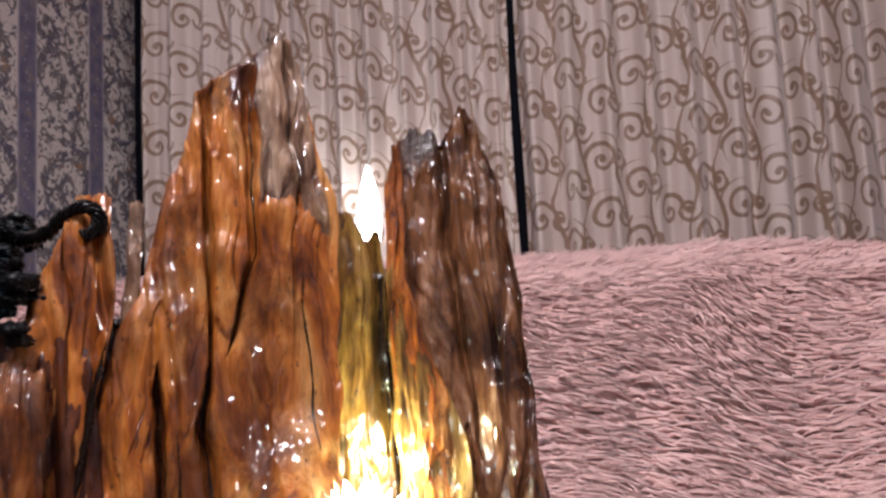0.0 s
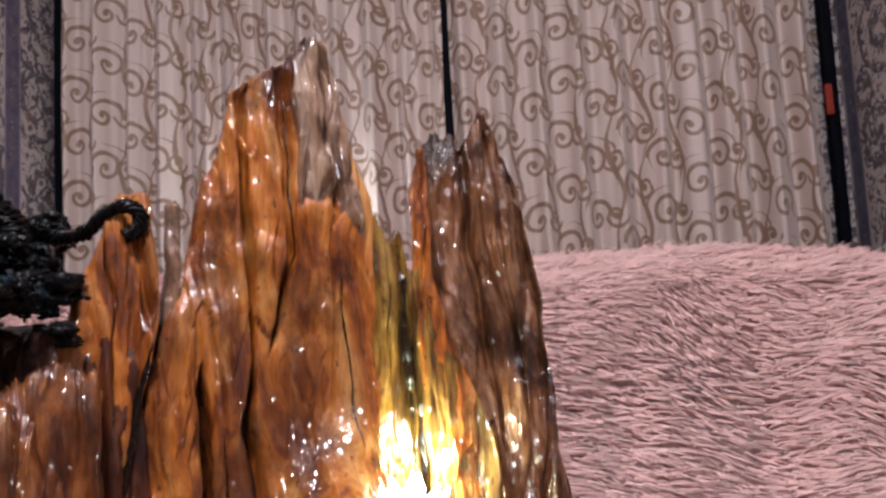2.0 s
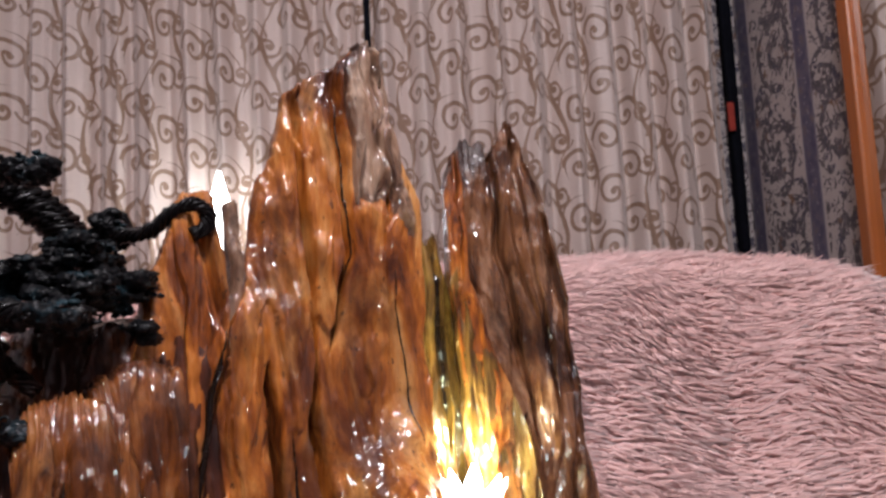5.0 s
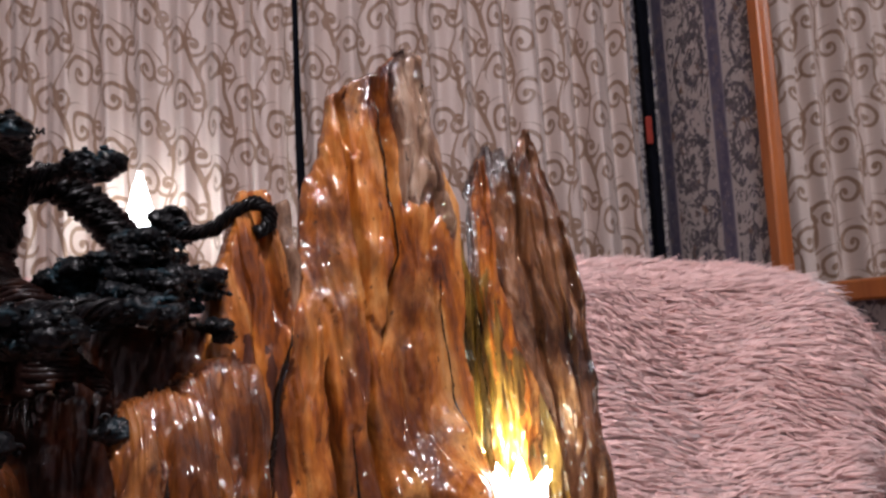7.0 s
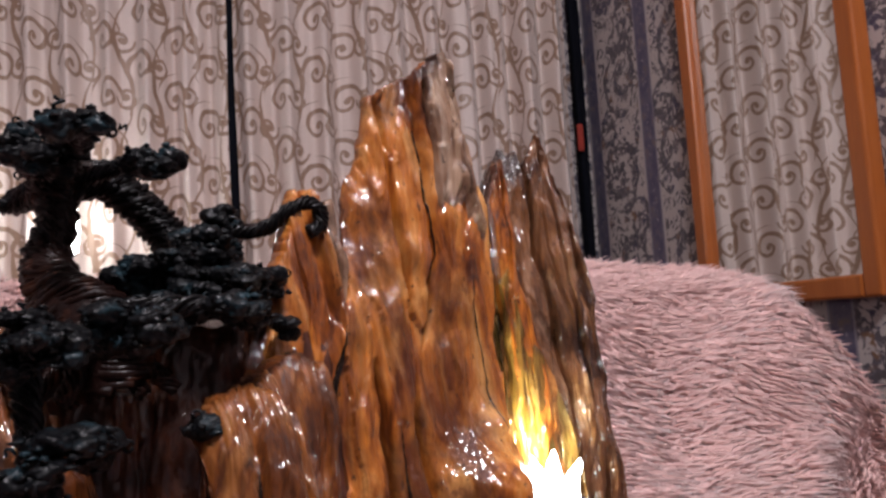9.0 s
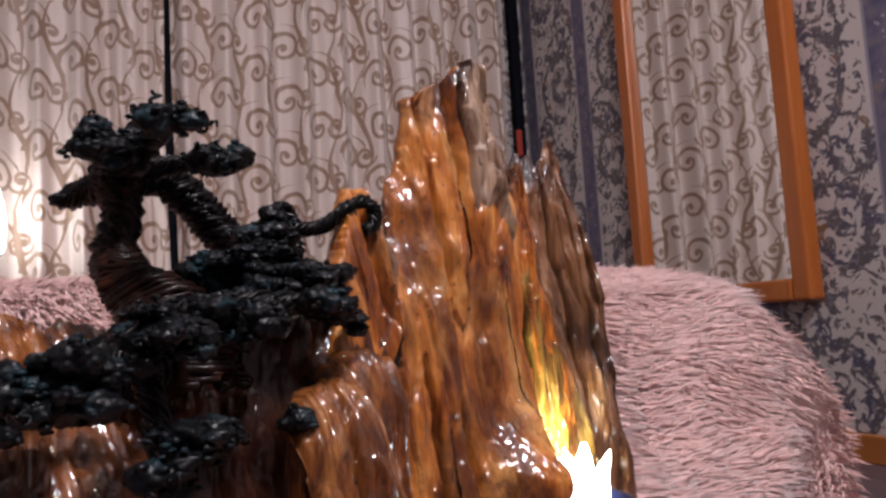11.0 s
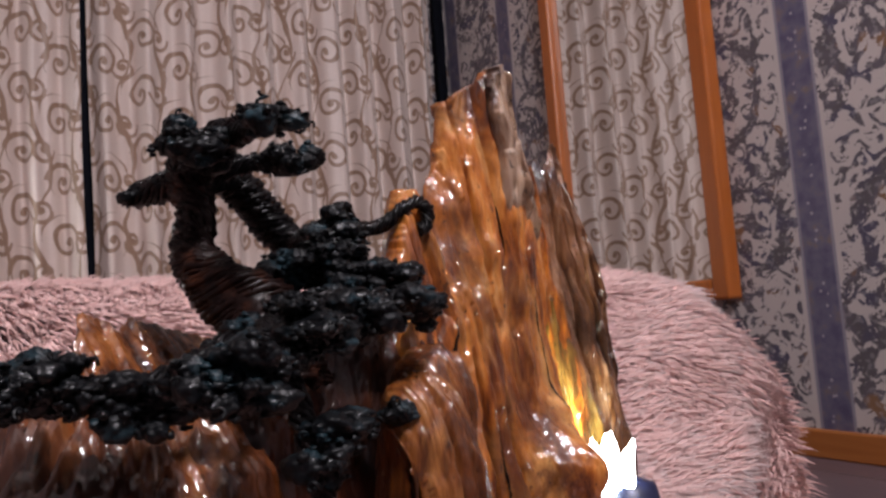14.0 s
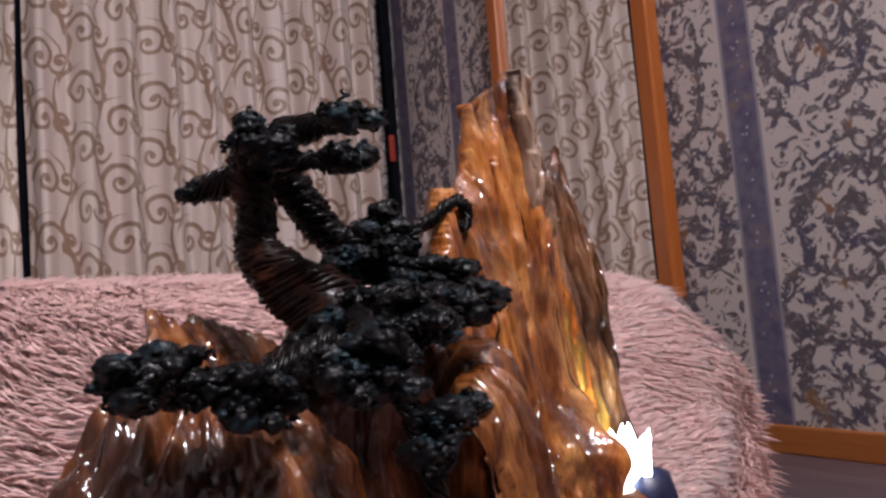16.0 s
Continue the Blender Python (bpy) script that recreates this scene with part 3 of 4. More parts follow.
def night_lamp():
    x, y, z = GLOW_AT
    foot = bed_height(x, y) - 0.004
    t = thing("night_lamp", (x, y, foot), "small bright white night lamp standing on the bed", "lamp")
    part("base", lathe([(0.02, foot), (0.05, foot), (0.05, foot + 0.02), (0.018, foot + 0.03), (0.016, z - 0.07), (0.03, z - 0.06)], (x, y, 0)), M_PLASTIC, t)
    part("diffuser", lathe([(0.02, z - 0.059), (0.034, z - 0.05), (0.040, z + 0.02), (0.034, z + 0.08), (0.019, z + 0.14), (0.005, z + 0.19)], (x, y, 0)), M_GLOW, t, "glowing frosted cone")


night_lamp()


# ---- driftwood sculpture ----
FOOT = EYE - 0.148
GRAIN = ((20, 6, 0.0034, 0), (52, 9, 0.0020, 0), (110, 13, 0.0015, 1), (270, 30, 0.0005, 1), (620, 60, 0.0002, 0))


def grain(p, z, seed, lumps=0.0016):
    """Relief that runs up the wood: broad facets, ridges that come and go, splits and small knobs."""
    p += 0.005 * noise.noise(Vector((9, 20 * z, seed + 2))) + 0.002 * noise.noise(Vector((30 * p, 50 * z, seed + 7)))
    mask = max(0.0, 0.35 + 1.5 * noise.noise(Vector((24 * p, 14 * z, seed + 8))))
    total = 0.0
    for fx, fz, a, ridged in GRAIN:
        n = noise.noise(Vector((fx * p, fz * z, seed)))
        total += a * ((0.6 - 2.2 * abs(n)) * mask if ridged else 1.5 * n)
    wp, wz = p + 0.0035 * noise.noise(Vector((70 * p, 40 * z, seed + 3))), z + 0.045 * noise.noise(Vector((95 * p, 7 * z, seed + 4)))
    total += 0.0013 * (noise.cell(Vector((95 * wp, 15 * wz, seed))) - 0.5) + 0.0005 * (noise.cell(Vector((260 * wp, 46 * wz, seed))) - 0.5)
    split = abs(noise.noise(Vector((48 * p, 5 * z, seed + 11))))
    if split < 0.035:
        total -= 0.0040 * (1 - split / 0.035) * max(0.0, min(1.0, 0.3 + 2.5 * noise.noise(Vector((20 * p, 16 * z, seed + 12)))))
    return total + lumps * noise.noise(Vector((75 * p, 52 * z, seed + 5))) + 0.0005 * noise.noise(Vector((230 * p, 170 * z, seed + 6)))


def shard(name, origin, along, left, right, top, thick, material, parent, seed, label="", lean=0.0, bulge=0.0, cracks=(), steps=(), knobs=(), across=150, up=150, rough=1.0, power=4.0, back_off=None, pitch=()):
    """A standing split of wood. left, right: its edges by height; top: its height by the share from left to right; all
    heights from the eye. back_off: how far its face stands forward, by height and share. pitch: paths of black strands
    that stand for the shade in cracks.
    """
    d = Vector((*along, 0)).normalized()
    n = Vector((d.y, -d.x, 0))
    base = -0.148

    def at(i, j, back):
        share = i / across
        v = j / up
        h = top(share) + (0.0016 * noise.noise(Vector((share * 30, seed, 1.0))) + 0.0011 * noise.noise(Vector((share * 90, seed, 4.0)))) * rough
        z = base + (h - base) * v
        s = left(z) + (right(z) - left(z)) * share
        edge = (1 - abs(2 * share - 1) ** power)
        cap = 1 - v ** 14
        t = thick(z) * max(0.0, edge) ** 0.5 * (0.25 + 0.75 * cap) + 0.0012
        off = bulge * max(0.0, edge) ** 0.5 - lean * z - (1 - cap) * 0.3 * thick(z)
        if back_off is not None:
            off += back_off(z, share)
        if not back:
            off += grain(s, z, seed) * rough
            for path, width, depth in cracks:
                w = width(z)
                if w > 0:
                    off -= depth * math.exp(-((s - path(z)) / w) ** 2)
            for where, height, soft in steps:
                off += height / (1 + math.exp(-(s - where) / soft))
            for ks, kz, size, height in knobs:
                off += height * math.exp(-(((s - ks) / size) ** 2 + ((z - kz) / size) ** 2))
        else:
            off += -t + grain(s + 3, z, seed) * rough * 0.8 - 0.001
        wander = 0.0014 * noise.noise(Vector((share * 6, z * 60, seed + 9))) * rough
        p = Vector((*origin, EYE)) + d * (s + wander) + n * off
        p.z = EYE + z
        return p

    rows = up + 1
    verts = [at(i, j, False) for i in range(across + 1) for j in range(rows)]
    half = len(verts)
    verts += [at(i, j, True) for i in range(across + 1) for j in range(rows)]
    faces = []
    for i in range(across):
        for j in range(up):
            a = i * rows + j
            faces.append((a, a + rows, a + rows + 1, a + 1))
            b = half + a
            faces.append((b, b + 1, b + rows + 1, b + rows))
        a = i * rows
        faces.append((a + rows, a, half + a, half + a + rows))
        a += up
        faces.append((a, a + rows, half + a + rows, half + a))
    for j in range(up):
        a = j
        faces.append((a, a + 1, half + a + 1, half + a))
        a = across * rows + j
        faces.append((a + 1, a, half + a, half + a + 1))
    body = part(name, mesh_from(verts, faces, name), material, parent, label)
    # black strands laid in cracks and gaps put their shade into colour
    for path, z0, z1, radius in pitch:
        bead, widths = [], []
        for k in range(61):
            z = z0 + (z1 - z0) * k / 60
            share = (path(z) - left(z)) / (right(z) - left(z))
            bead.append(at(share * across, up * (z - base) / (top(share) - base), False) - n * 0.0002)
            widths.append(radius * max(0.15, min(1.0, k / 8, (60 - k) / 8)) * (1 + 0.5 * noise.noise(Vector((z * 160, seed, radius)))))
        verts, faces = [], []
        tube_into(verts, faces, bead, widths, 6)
        part("crack_filling", mesh_from(verts, faces, "crack_filling"), M_CRACK_SHADE, body, "black strand for the shade in a crack")
    return body


def mound(name, centre, rx, ry, top, material, parent, seed, label="", rough=1.0, flare=0.15, dome=0.0):
    """A rounded block of wood with upright fluting and an uneven top."""
    around, levels, rings = 220, 60, 14
    verts, faces = [], []

    def radius(a, z):
        c, s = math.cos(a), math.sin(a)
        r = 1 / ((abs(c) / rx) ** 2.6 + (abs(s) / ry) ** 2.6) ** (1 / 2.6)
        return r * (1 + flare * (top - z) / 0.12) + 0.8 * rough * grain(a * r, z, seed, 0.003)

    base = -0.148
    for j in range(levels + 1):
        z = base + (top - base) * j / levels
        shrink = 1 - 0.10 * (j / levels) ** (10 if not dome else 5)
        for k in range(around):
            a = 2 * math.pi * k / around
            r = radius(a, z) * shrink
            verts.append((centre[0] + r * math.cos(a), centre[1] + r * math.sin(a), EYE + z + (0.004 * noise.noise(Vector((3 * math.cos(a), 3 * math.sin(a), seed)))) * (j / levels) ** 4))
    for q in range(1, rings):
        f = 1 - q / rings
        for k in range(around):
            a = 2 * math.pi * k / around
            r = radius(a, top) * 0.90 * f
            x, y = centre[0] + r * math.cos(a), centre[1] + r * math.sin(a)
            verts.append((x, y, EYE + top + 0.004 * noise.noise(Vector((3 * math.cos(a), 3 * math.sin(a), seed))) * f + 0.004 * noise.noise(Vector((60 * x, 60 * y, seed))) * (1 - f) + 0.002 * (1 - f) + dome * (1 - f * f) + 0.8 * dome * (noise.noise(Vector((9 * math.cos(a) * f, 9 * math.sin(a) * f, seed + 4)))) * f * (1 - f) * 4))
    total = levels + rings
    for j in range(total - 1):
        for k in range(around):
            l = (k + 1) % around
            faces.append((j * around + k, j * around + l, (j + 1) * around + l, (j + 1) * around + k))
    faces.append(tuple(range(around))[::-1])
    faces.append(tuple((total - 1) * around + k for k in range(around)))
    return part(name, mesh_from(verts, faces, name), material, parent, label)


def line(*pairs):
    return ramp_of(sorted(pairs))


def driftwood():
    t = thing("driftwood_sculpture", (-0.15, 0.27, FOOT), "varnished orange-brown driftwood stump split into jagged peaks", "driftwood")
    plane, way = (-0.140, 0.268), (0.84, 0.54)
    seam = line((0.06, -0.027), (0.016, -0.028), (0.002, -0.0325), (-0.02, -0.0375), (-0.053, -0.0425), (-0.148, -0.054))
    # the tall peak
    roll = line((0, -0.0135), (0.12, -0.0095), (0.3, -0.0040), (0.5, 0.0), (1, 0.0))
    high = line((0.0, 0.0), (0.045, 1.0))
    sink = line((0.14, -0.006), (0.120, -0.006), (0.056, 0.0), (0.022, -0.012), (-0.160, -0.030))
    low_back = line((0.06, -0.0115), (0.005, -0.0050), (-0.148, 0.010))
    shard("tall_peak", plane, way,
          line((0.12, -0.0155), (0.05, -0.0155), (0.035, -0.0190), (0.016, -0.0240), (0.002, -0.0315), (-0.02, -0.0365), (-0.053, -0.0415), (-0.148, -0.053)),
          line((0.12, 0.0350), (0.09, 0.0392), (0.064, 0.0440), (0.052, 0.0490), (-0.026, 0.0475), (-0.05, 0.0440), (-0.148, 0.044)),
          line((0, 0.052), (0.03, 0.060), (0.10, 0.066), (0.18, 0.078), (0.23, 0.0955), (0.40, 0.1030), (0.62, 0.1085), (0.78, 0.1150), (0.87, 0.1185), (0.95, 0.1150), (1.0, 0.106)),
          line((0.12, 0.010), (0.06, 0.014), (0.0, 0.020), (-0.148, 0.034)), M_WOOD, t, 1.3, "", back_off=lambda z, share: roll(share) * high(z) - 0.0045 * high(z - 0.05) - 0.1 * min(z, 0.0),
          cracks=((line((-0.0095, -0.0181), (-0.148, -0.0165)), line((-0.148, 0.0014), (-0.02, 0.0012), (-0.008, 0.0)), 0.011),
                  (line((-0.01, 0.0008), (-0.032, -0.0025), (-0.052, -0.0005), (-0.148, 0.004)), line((-0.148, 0.0019), (-0.03, 0.0017), (-0.008, 0.0006), (0.03, 0.0012)), 0.010),
                  (line((0.12, 0.0175), (0.03, 0.0165), (-0.01, 0.006)), line((-0.01, 0.0), (0.01, 0.0013), (0.12, 0.0018)), 0.007),
                  (line((0.12, 0.032), (0.055, 0.0325), (-0.1, 0.036)), line((0.045, 0.0), (0.06, 0.0013), (0.12, 0.001)), 0.005)),
          steps=((0.0185, 0.0020, 0.0007), (-0.008, 0.002, 0.001)), knobs=((0.025, 0.047, 0.005, 0.0015), (0.005, 0.031, 0.006, 0.003), (-0.012, 0.05, 0.007, 0.003), (0.026, -0.062, 0.016, 0.022), (0.030, -0.100, 0.025, 0.024), (0.036, -0.040, 0.007, 0.006)),
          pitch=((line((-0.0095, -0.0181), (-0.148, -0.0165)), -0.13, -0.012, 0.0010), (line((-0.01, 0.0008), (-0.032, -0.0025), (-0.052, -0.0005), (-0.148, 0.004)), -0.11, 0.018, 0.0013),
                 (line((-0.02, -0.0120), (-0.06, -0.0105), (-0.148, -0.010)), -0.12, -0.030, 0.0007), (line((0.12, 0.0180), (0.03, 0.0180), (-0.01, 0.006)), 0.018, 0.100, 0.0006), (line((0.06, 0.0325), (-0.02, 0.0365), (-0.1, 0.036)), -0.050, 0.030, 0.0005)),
          across=210, up=190)
    # the silvery rib on the peak's flank
    shard("silver_rib", (plane[0] + 0.0030, plane[1] - 0.0047), way, line((0.12, 0.0200), (0.05, 0.0195), (0.03, 0.021), (-0.148, 0.022)), line((0.12, 0.0345), (0.09, 0.0388), (0.06, 0.0425), (0.045, 0.0465), (0.03, 0.046), (-0.148, 0.042)),
          line((0, 0.1085), (0.35, 0.1165), (0.62, 0.1185), (1, 0.105)), line((0.12, 0.006), (0.04, 0.008), (0.02, 0.006), (-0.148, 0.006)), M_GREY, t, 4.1, "grey-brown wood under thick clear varnish", back_off=lambda z, share: sink(z + 0.014 * (share - 0.5) + 0.008 * math.sin(9 * share)), rough=1.6, bulge=0.0030,
          cracks=((line((0.12, 0.0300), (0.05, 0.0345), (0.0, 0.036)), line((0.03, 0.0), (0.05, 0.0012), (0.10, 0.0011), (0.12, 0.0)), 0.004),), knobs=((0.028, 0.045, 0.0045, -0.004),), across=70, up=150, power=2.6)
    # the low split left of the seam
    shard("left_split", plane, way, line((0.06, -0.058), (0.03, -0.0570), (0.01, -0.0610), (-0.006, -0.0640), (-0.05, -0.066), (-0.148, -0.074)),
          line((0.06, -0.0335), (0.016, -0.0315), (0.002, -0.0338), (-0.02, -0.0385), (-0.053, -0.0437), (-0.148, -0.055)),
          line((0, 0.014), (0.2, 0.033), (0.40, 0.048), (0.56, 0.0535), (0.85, 0.0545), (1, 0.0530)),
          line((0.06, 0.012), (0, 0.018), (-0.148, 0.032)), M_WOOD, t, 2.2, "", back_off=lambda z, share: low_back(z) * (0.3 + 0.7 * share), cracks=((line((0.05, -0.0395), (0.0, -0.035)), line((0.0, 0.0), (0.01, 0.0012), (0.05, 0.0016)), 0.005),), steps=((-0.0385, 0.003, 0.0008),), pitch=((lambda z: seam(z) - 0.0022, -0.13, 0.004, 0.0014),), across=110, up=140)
    # the thin slip standing in the notch
    shard("thin_slip", (plane[0] - 0.0025, plane[1] + 0.004), way, line((0.06, -0.0265), (-0.148, -0.04)), line((0.06, -0.0205), (-0.148, -0.034)), line((0, 0.0510), (0.5, 0.0525), (1, 0.050)), line((0.06, 0.008), (-0.148, 0.012)), M_GREY, t, 6.0, "pale varnished sliver", back_off=lambda z, share: low_back(z) + 0.001, bulge=0.003, across=40, up=110, power=2.4)
    # the second peak
    shard("second_peak", (-0.060, 0.3265), (0.99, 0.14), line((0.10, -0.0240), (0.02, -0.0250), (-0.02, -0.0235), (-0.148, -0.020)),
          line((0.10, 0.0215), (0.06, 0.0246), (0.03, 0.0278), (-0.008, 0.0316), (-0.036, 0.0335), (-0.0725, 0.0368), (-0.148, 0.043)),
          line((0, 0.066), (0.09, 0.0800), (0.22, 0.0895), (0.30, 0.0835), (0.38, 0.0880), (0.47, 0.0815), (0.53, 0.0805), (0.61, 0.0890), (0.69, 0.0972), (0.80, 0.089), (0.92, 0.074), (1, 0.060)),
          line((0.10, 0.020), (0.05, 0.034), (-0.148, 0.050)), M_ASH, t, 7.7, "dark ash-brown varnished wood", lean=0.06, bulge=0.0095,
          cracks=((line((0.10, -0.001), (0.03, 0.000), (-0.06, 0.012)), line((-0.06, 0.0), (-0.02, 0.0014), (0.10, 0.0022)), 0.006), (line((0.10, 0.009), (-0.06, 0.022)), line((-0.06, 0.0), (-0.02, 0.001), (0.10, 0.0011)), 0.004)),
          steps=((-0.0165, -0.003, 0.0006),), knobs=((-0.006, -0.02, 0.008, 0.003),), across=140, up=170, power=2.4, rough=1.25)
    # tan face of the second peak, lit from the notch
    shard("tan_strip", (-0.0600, 0.3190), (0.99, 0.14), line((0.10, -0.0242), (0.02, -0.0245), (-0.02, -0.0225), (-0.148, -0.016)), line((0.10, -0.0165), (0.02, -0.0165), (-0.01, -0.008), (-0.05, 0.006), (-0.148, 0.02)),
          line((0, 0.060), (0.5, 0.0775), (1, 0.0800)), line((0.10, 0.006), (-0.148, 0.012)), M_WOOD, t, 9.1, "tan varnished wood", lean=0.06, bulge=0.0012, across=60, up=150, power=3)
    # lower strip with the LED's yellow-green glow put into the wood's colour
    shard("olive_strip", (-0.0605, 0.3155), (0.99, 0.14), line((0.02, -0.0235), (-0.02, -0.0225), (-0.148, -0.016)), line((0.02, -0.0150), (-0.01, -0.006), (-0.05, 0.008), (-0.148, 0.02)),
          line((0, 0.020), (0.3, 0.026), (0.6, 0.010), (1, -0.020)), line((0.10, 0.004), (-0.148, 0.010)), M_OLIVE, t, 23.1, "inner wood coloured olive-yellow for the LED glow", lean=0.06, bulge=0.001, across=60, up=110, power=3)
    # the dark splinter between the peaks
    shard("middle_splinter", (-0.0850, 0.3210), (0.99, 0.14), line((0.06, -0.0205), (-0.148, -0.030)), line((0.06, -0.0030), (0.0, -0.0025), (-0.148, 0.005)),
          # its wide black strand paints the dark gap between the peaks
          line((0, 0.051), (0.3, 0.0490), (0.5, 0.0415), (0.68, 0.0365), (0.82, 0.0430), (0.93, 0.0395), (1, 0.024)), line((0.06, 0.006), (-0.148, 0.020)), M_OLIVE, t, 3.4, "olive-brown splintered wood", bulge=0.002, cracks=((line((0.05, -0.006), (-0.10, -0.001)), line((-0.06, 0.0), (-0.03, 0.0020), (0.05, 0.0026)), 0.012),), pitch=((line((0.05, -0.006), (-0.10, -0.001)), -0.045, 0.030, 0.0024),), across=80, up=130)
    shard("back_slab", (-0.0800, 0.3480), (0.99, 0.14), line((0.06, -0.028), (-0.148, -0.034)), line((0.06, 0.020), (-0.148, 0.03)), line((0, 0.030), (0.4, 0.026), (0.7, 0.022), (1, 0.03)), line((0.06, 0.012), (-0.148, 0.03)), M_OLIVE, t, 8.4, "olive-brown inner wood", across=50, up=60)
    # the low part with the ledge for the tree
    # ledge wood darkened in its colour for the shade under the tree
    mound("ledge_body", (-0.242, 0.268), 0.068, 0.036, -0.014, M_LEDGE_SHADE, t, 5.5, "varnished ledge, coloured dark for the foliage shade")
    shard("front_block", (-0.1955, 0.2010), (0.90, 0.43), line((0.02, -0.0185), (-0.148, -0.024)), line((0.02, 0.0135), (-0.148, 0.0135)), line((0, -0.026), (0.12, -0.016), (0.45, -0.0135), (0.75, -0.0165), (0.92, -0.022), (1, -0.034)),
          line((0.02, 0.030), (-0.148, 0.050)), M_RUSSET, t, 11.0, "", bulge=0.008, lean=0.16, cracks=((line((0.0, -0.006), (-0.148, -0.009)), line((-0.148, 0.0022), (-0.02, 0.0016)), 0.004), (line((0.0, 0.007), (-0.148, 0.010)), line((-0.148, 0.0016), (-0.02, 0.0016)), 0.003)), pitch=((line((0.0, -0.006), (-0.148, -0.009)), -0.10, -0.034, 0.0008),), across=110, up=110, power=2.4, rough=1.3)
    shard("side_block", (-0.178, 0.2270), (0.80, 0.60), line((0.02, -0.026), (-0.148, -0.03)), line((0.02, 0.001), (-0.148, 0.001)), line((0, -0.014), (0.3, -0.008), (0.7, -0.006), (1, -0.010)), line((0.02, 0.022), (-0.148, 0.03)), M_RUSSET, t, 12.6, "", bulge=0.004, lean=0.10, across=80, up=90, power=3, rough=1.2)
    shard("ridge_lump", (-0.2840, 0.2400), (0.74, 0.67), line((0.02, -0.016), (-0.02, -0.022), (-0.148, -0.04)), line((0.02, 0.056), (-0.148, 0.060)), line((0, -0.010), (0.08, 0.006), (0.16, 0.0125), (0.25, 0.0110), (0.31, 0.0065), (0.38, 0.0105), (0.47, 0.0090), (0.62, 0.0060), (0.82, 0.0030), (1, -0.002)),
          line((0.02, 0.012), (-0.148, 0.06)), M_RUSSET, t, 14.2, "", bulge=0.004, lean=0.45, across=90, up=90, power=3, rough=1.2)
    mound("upper_ledge", (-0.208, 0.262), 0.040, 0.026, 0.006, M_LEDGE_SHADE, t, 21.0, "varnished ledge under the foliage, coloured dark for its shade", 1.2, 0.2)
    # left_foot takes umber so that its colour holds the foliage's shade
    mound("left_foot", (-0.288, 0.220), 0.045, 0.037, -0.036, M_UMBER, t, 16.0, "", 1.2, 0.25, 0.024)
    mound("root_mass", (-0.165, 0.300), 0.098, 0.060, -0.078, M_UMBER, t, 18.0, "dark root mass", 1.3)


driftwood()


def led_glare():
    """The LED at the foot of the notch, its spiky glare modelled as lit points."""
    x, y, z = LED_AT
    t = thing("led_glare_lamp", (x, y, FOOT), "bright white LED at the stump's foot, its glare shaped as spikes", "lamp")
    part("base", lathe([(0.004, FOOT), (0.018, FOOT), (0.017, z - 0.024), (0.014, z - 0.013), (0.004, z - 0.009)], (x + 0.010, y + 0.006, 0), 28), M_SOCKET, t, "dark blue plastic socket")
    rng = random.Random(4)
    # glowing spikes give the LED's glare a solid shape
    for dx, dy, tall, wide, lean_x in ((0, 0, 0.0125, 0.0036, 0.1), (0.006, -0.003, 0.0085, 0.0030, 0.9), (-0.005, 0.003, 0.0105, 0.0034, -0.5), (0.001, 0.006, 0.0110, 0.0032, 0.2), (0.009, 0.002, 0.0060, 0.0026, 1.3), (-0.007, -0.003, 0.0080, 0.0030, -0.8)):
        verts, faces = [], []
        for j, (share, r) in enumerate(((-1.1, 0.8), (0, 1.0), (0.45, 0.75), (0.8, 0.3), (1.0, 0.03))):
            for k in range(6):
                a = k * math.pi / 3 + dx * 90
                verts.append((x + dx + lean_x * tall * max(0, share) * 0.6 + wide * r * math.cos(a) * rng.uniform(0.85, 1.15), y + dy + wide * r * math.sin(a), z + tall * share if share > 0 else z + 0.02 * share))
            if j:
                for k in range(6):
                    l = (k + 1) % 6
                    faces.append(((j - 1) * 6 + k, (j - 1) * 6 + l, j * 6 + l, j * 6 + k))
        faces += [tuple(range(6))[::-1], tuple(24 + k for k in range(6))]
        part("glare_spike", mesh_from(verts, faces, "glare_spike", False), M_LED, t, "glowing white spike for the LED glare")


led_glare()


# ---- wire tree ----
def bundle(name, points, radii, strands, twist, wire, material, parent, label=""):
    """A limb: a core with wires wound round it like a rope."""
    core = curve_points(points, 9)
    rad = np.interp(np.linspace(0, 1, len(core)), np.linspace(0, 1, len(radii)), radii)
    verts, faces = [], []
    tube_into(verts, faces, core, [r * 0.85 for r in rad], 10)
    limb = part(name, mesh_from(verts, faces, name), material, parent, label)
    sections, upward = [], Vector((0.2, 1, 0.1)).normalized()
    for i, p in enumerate(core):
        ahead = (core[min(i + 1, len(core) - 1)] - core[max(i - 1, 0)]).normalized()
        side = ahead.cross(upward).normalized()
        upward = side.cross(ahead).normalized()
        sections.append((p, side, upward.copy()))
    for k in range(strands):
        path, widths, run = [], [], 0.0
        for i, (p, side, u) in enumerate(sections):
            if i:
                run += (sections[i][0] - sections[i - 1][0]).length
            a = 2 * math.pi * k / strands + twist * run
            path.append(p + (side * math.cos(a) + u * math.sin(a)) * rad[i] * (0.86 + 0.14 * math.sin(9 * a + k)))
            widths.append(wire * (0.8 + 0.3 * math.sin(k * 2.1)))
        verts, faces = [], []
        tube_into(verts, faces, path, widths, 5)
        part("wire", mesh_from(verts, faces, "wire"), material, limb)
    return limb


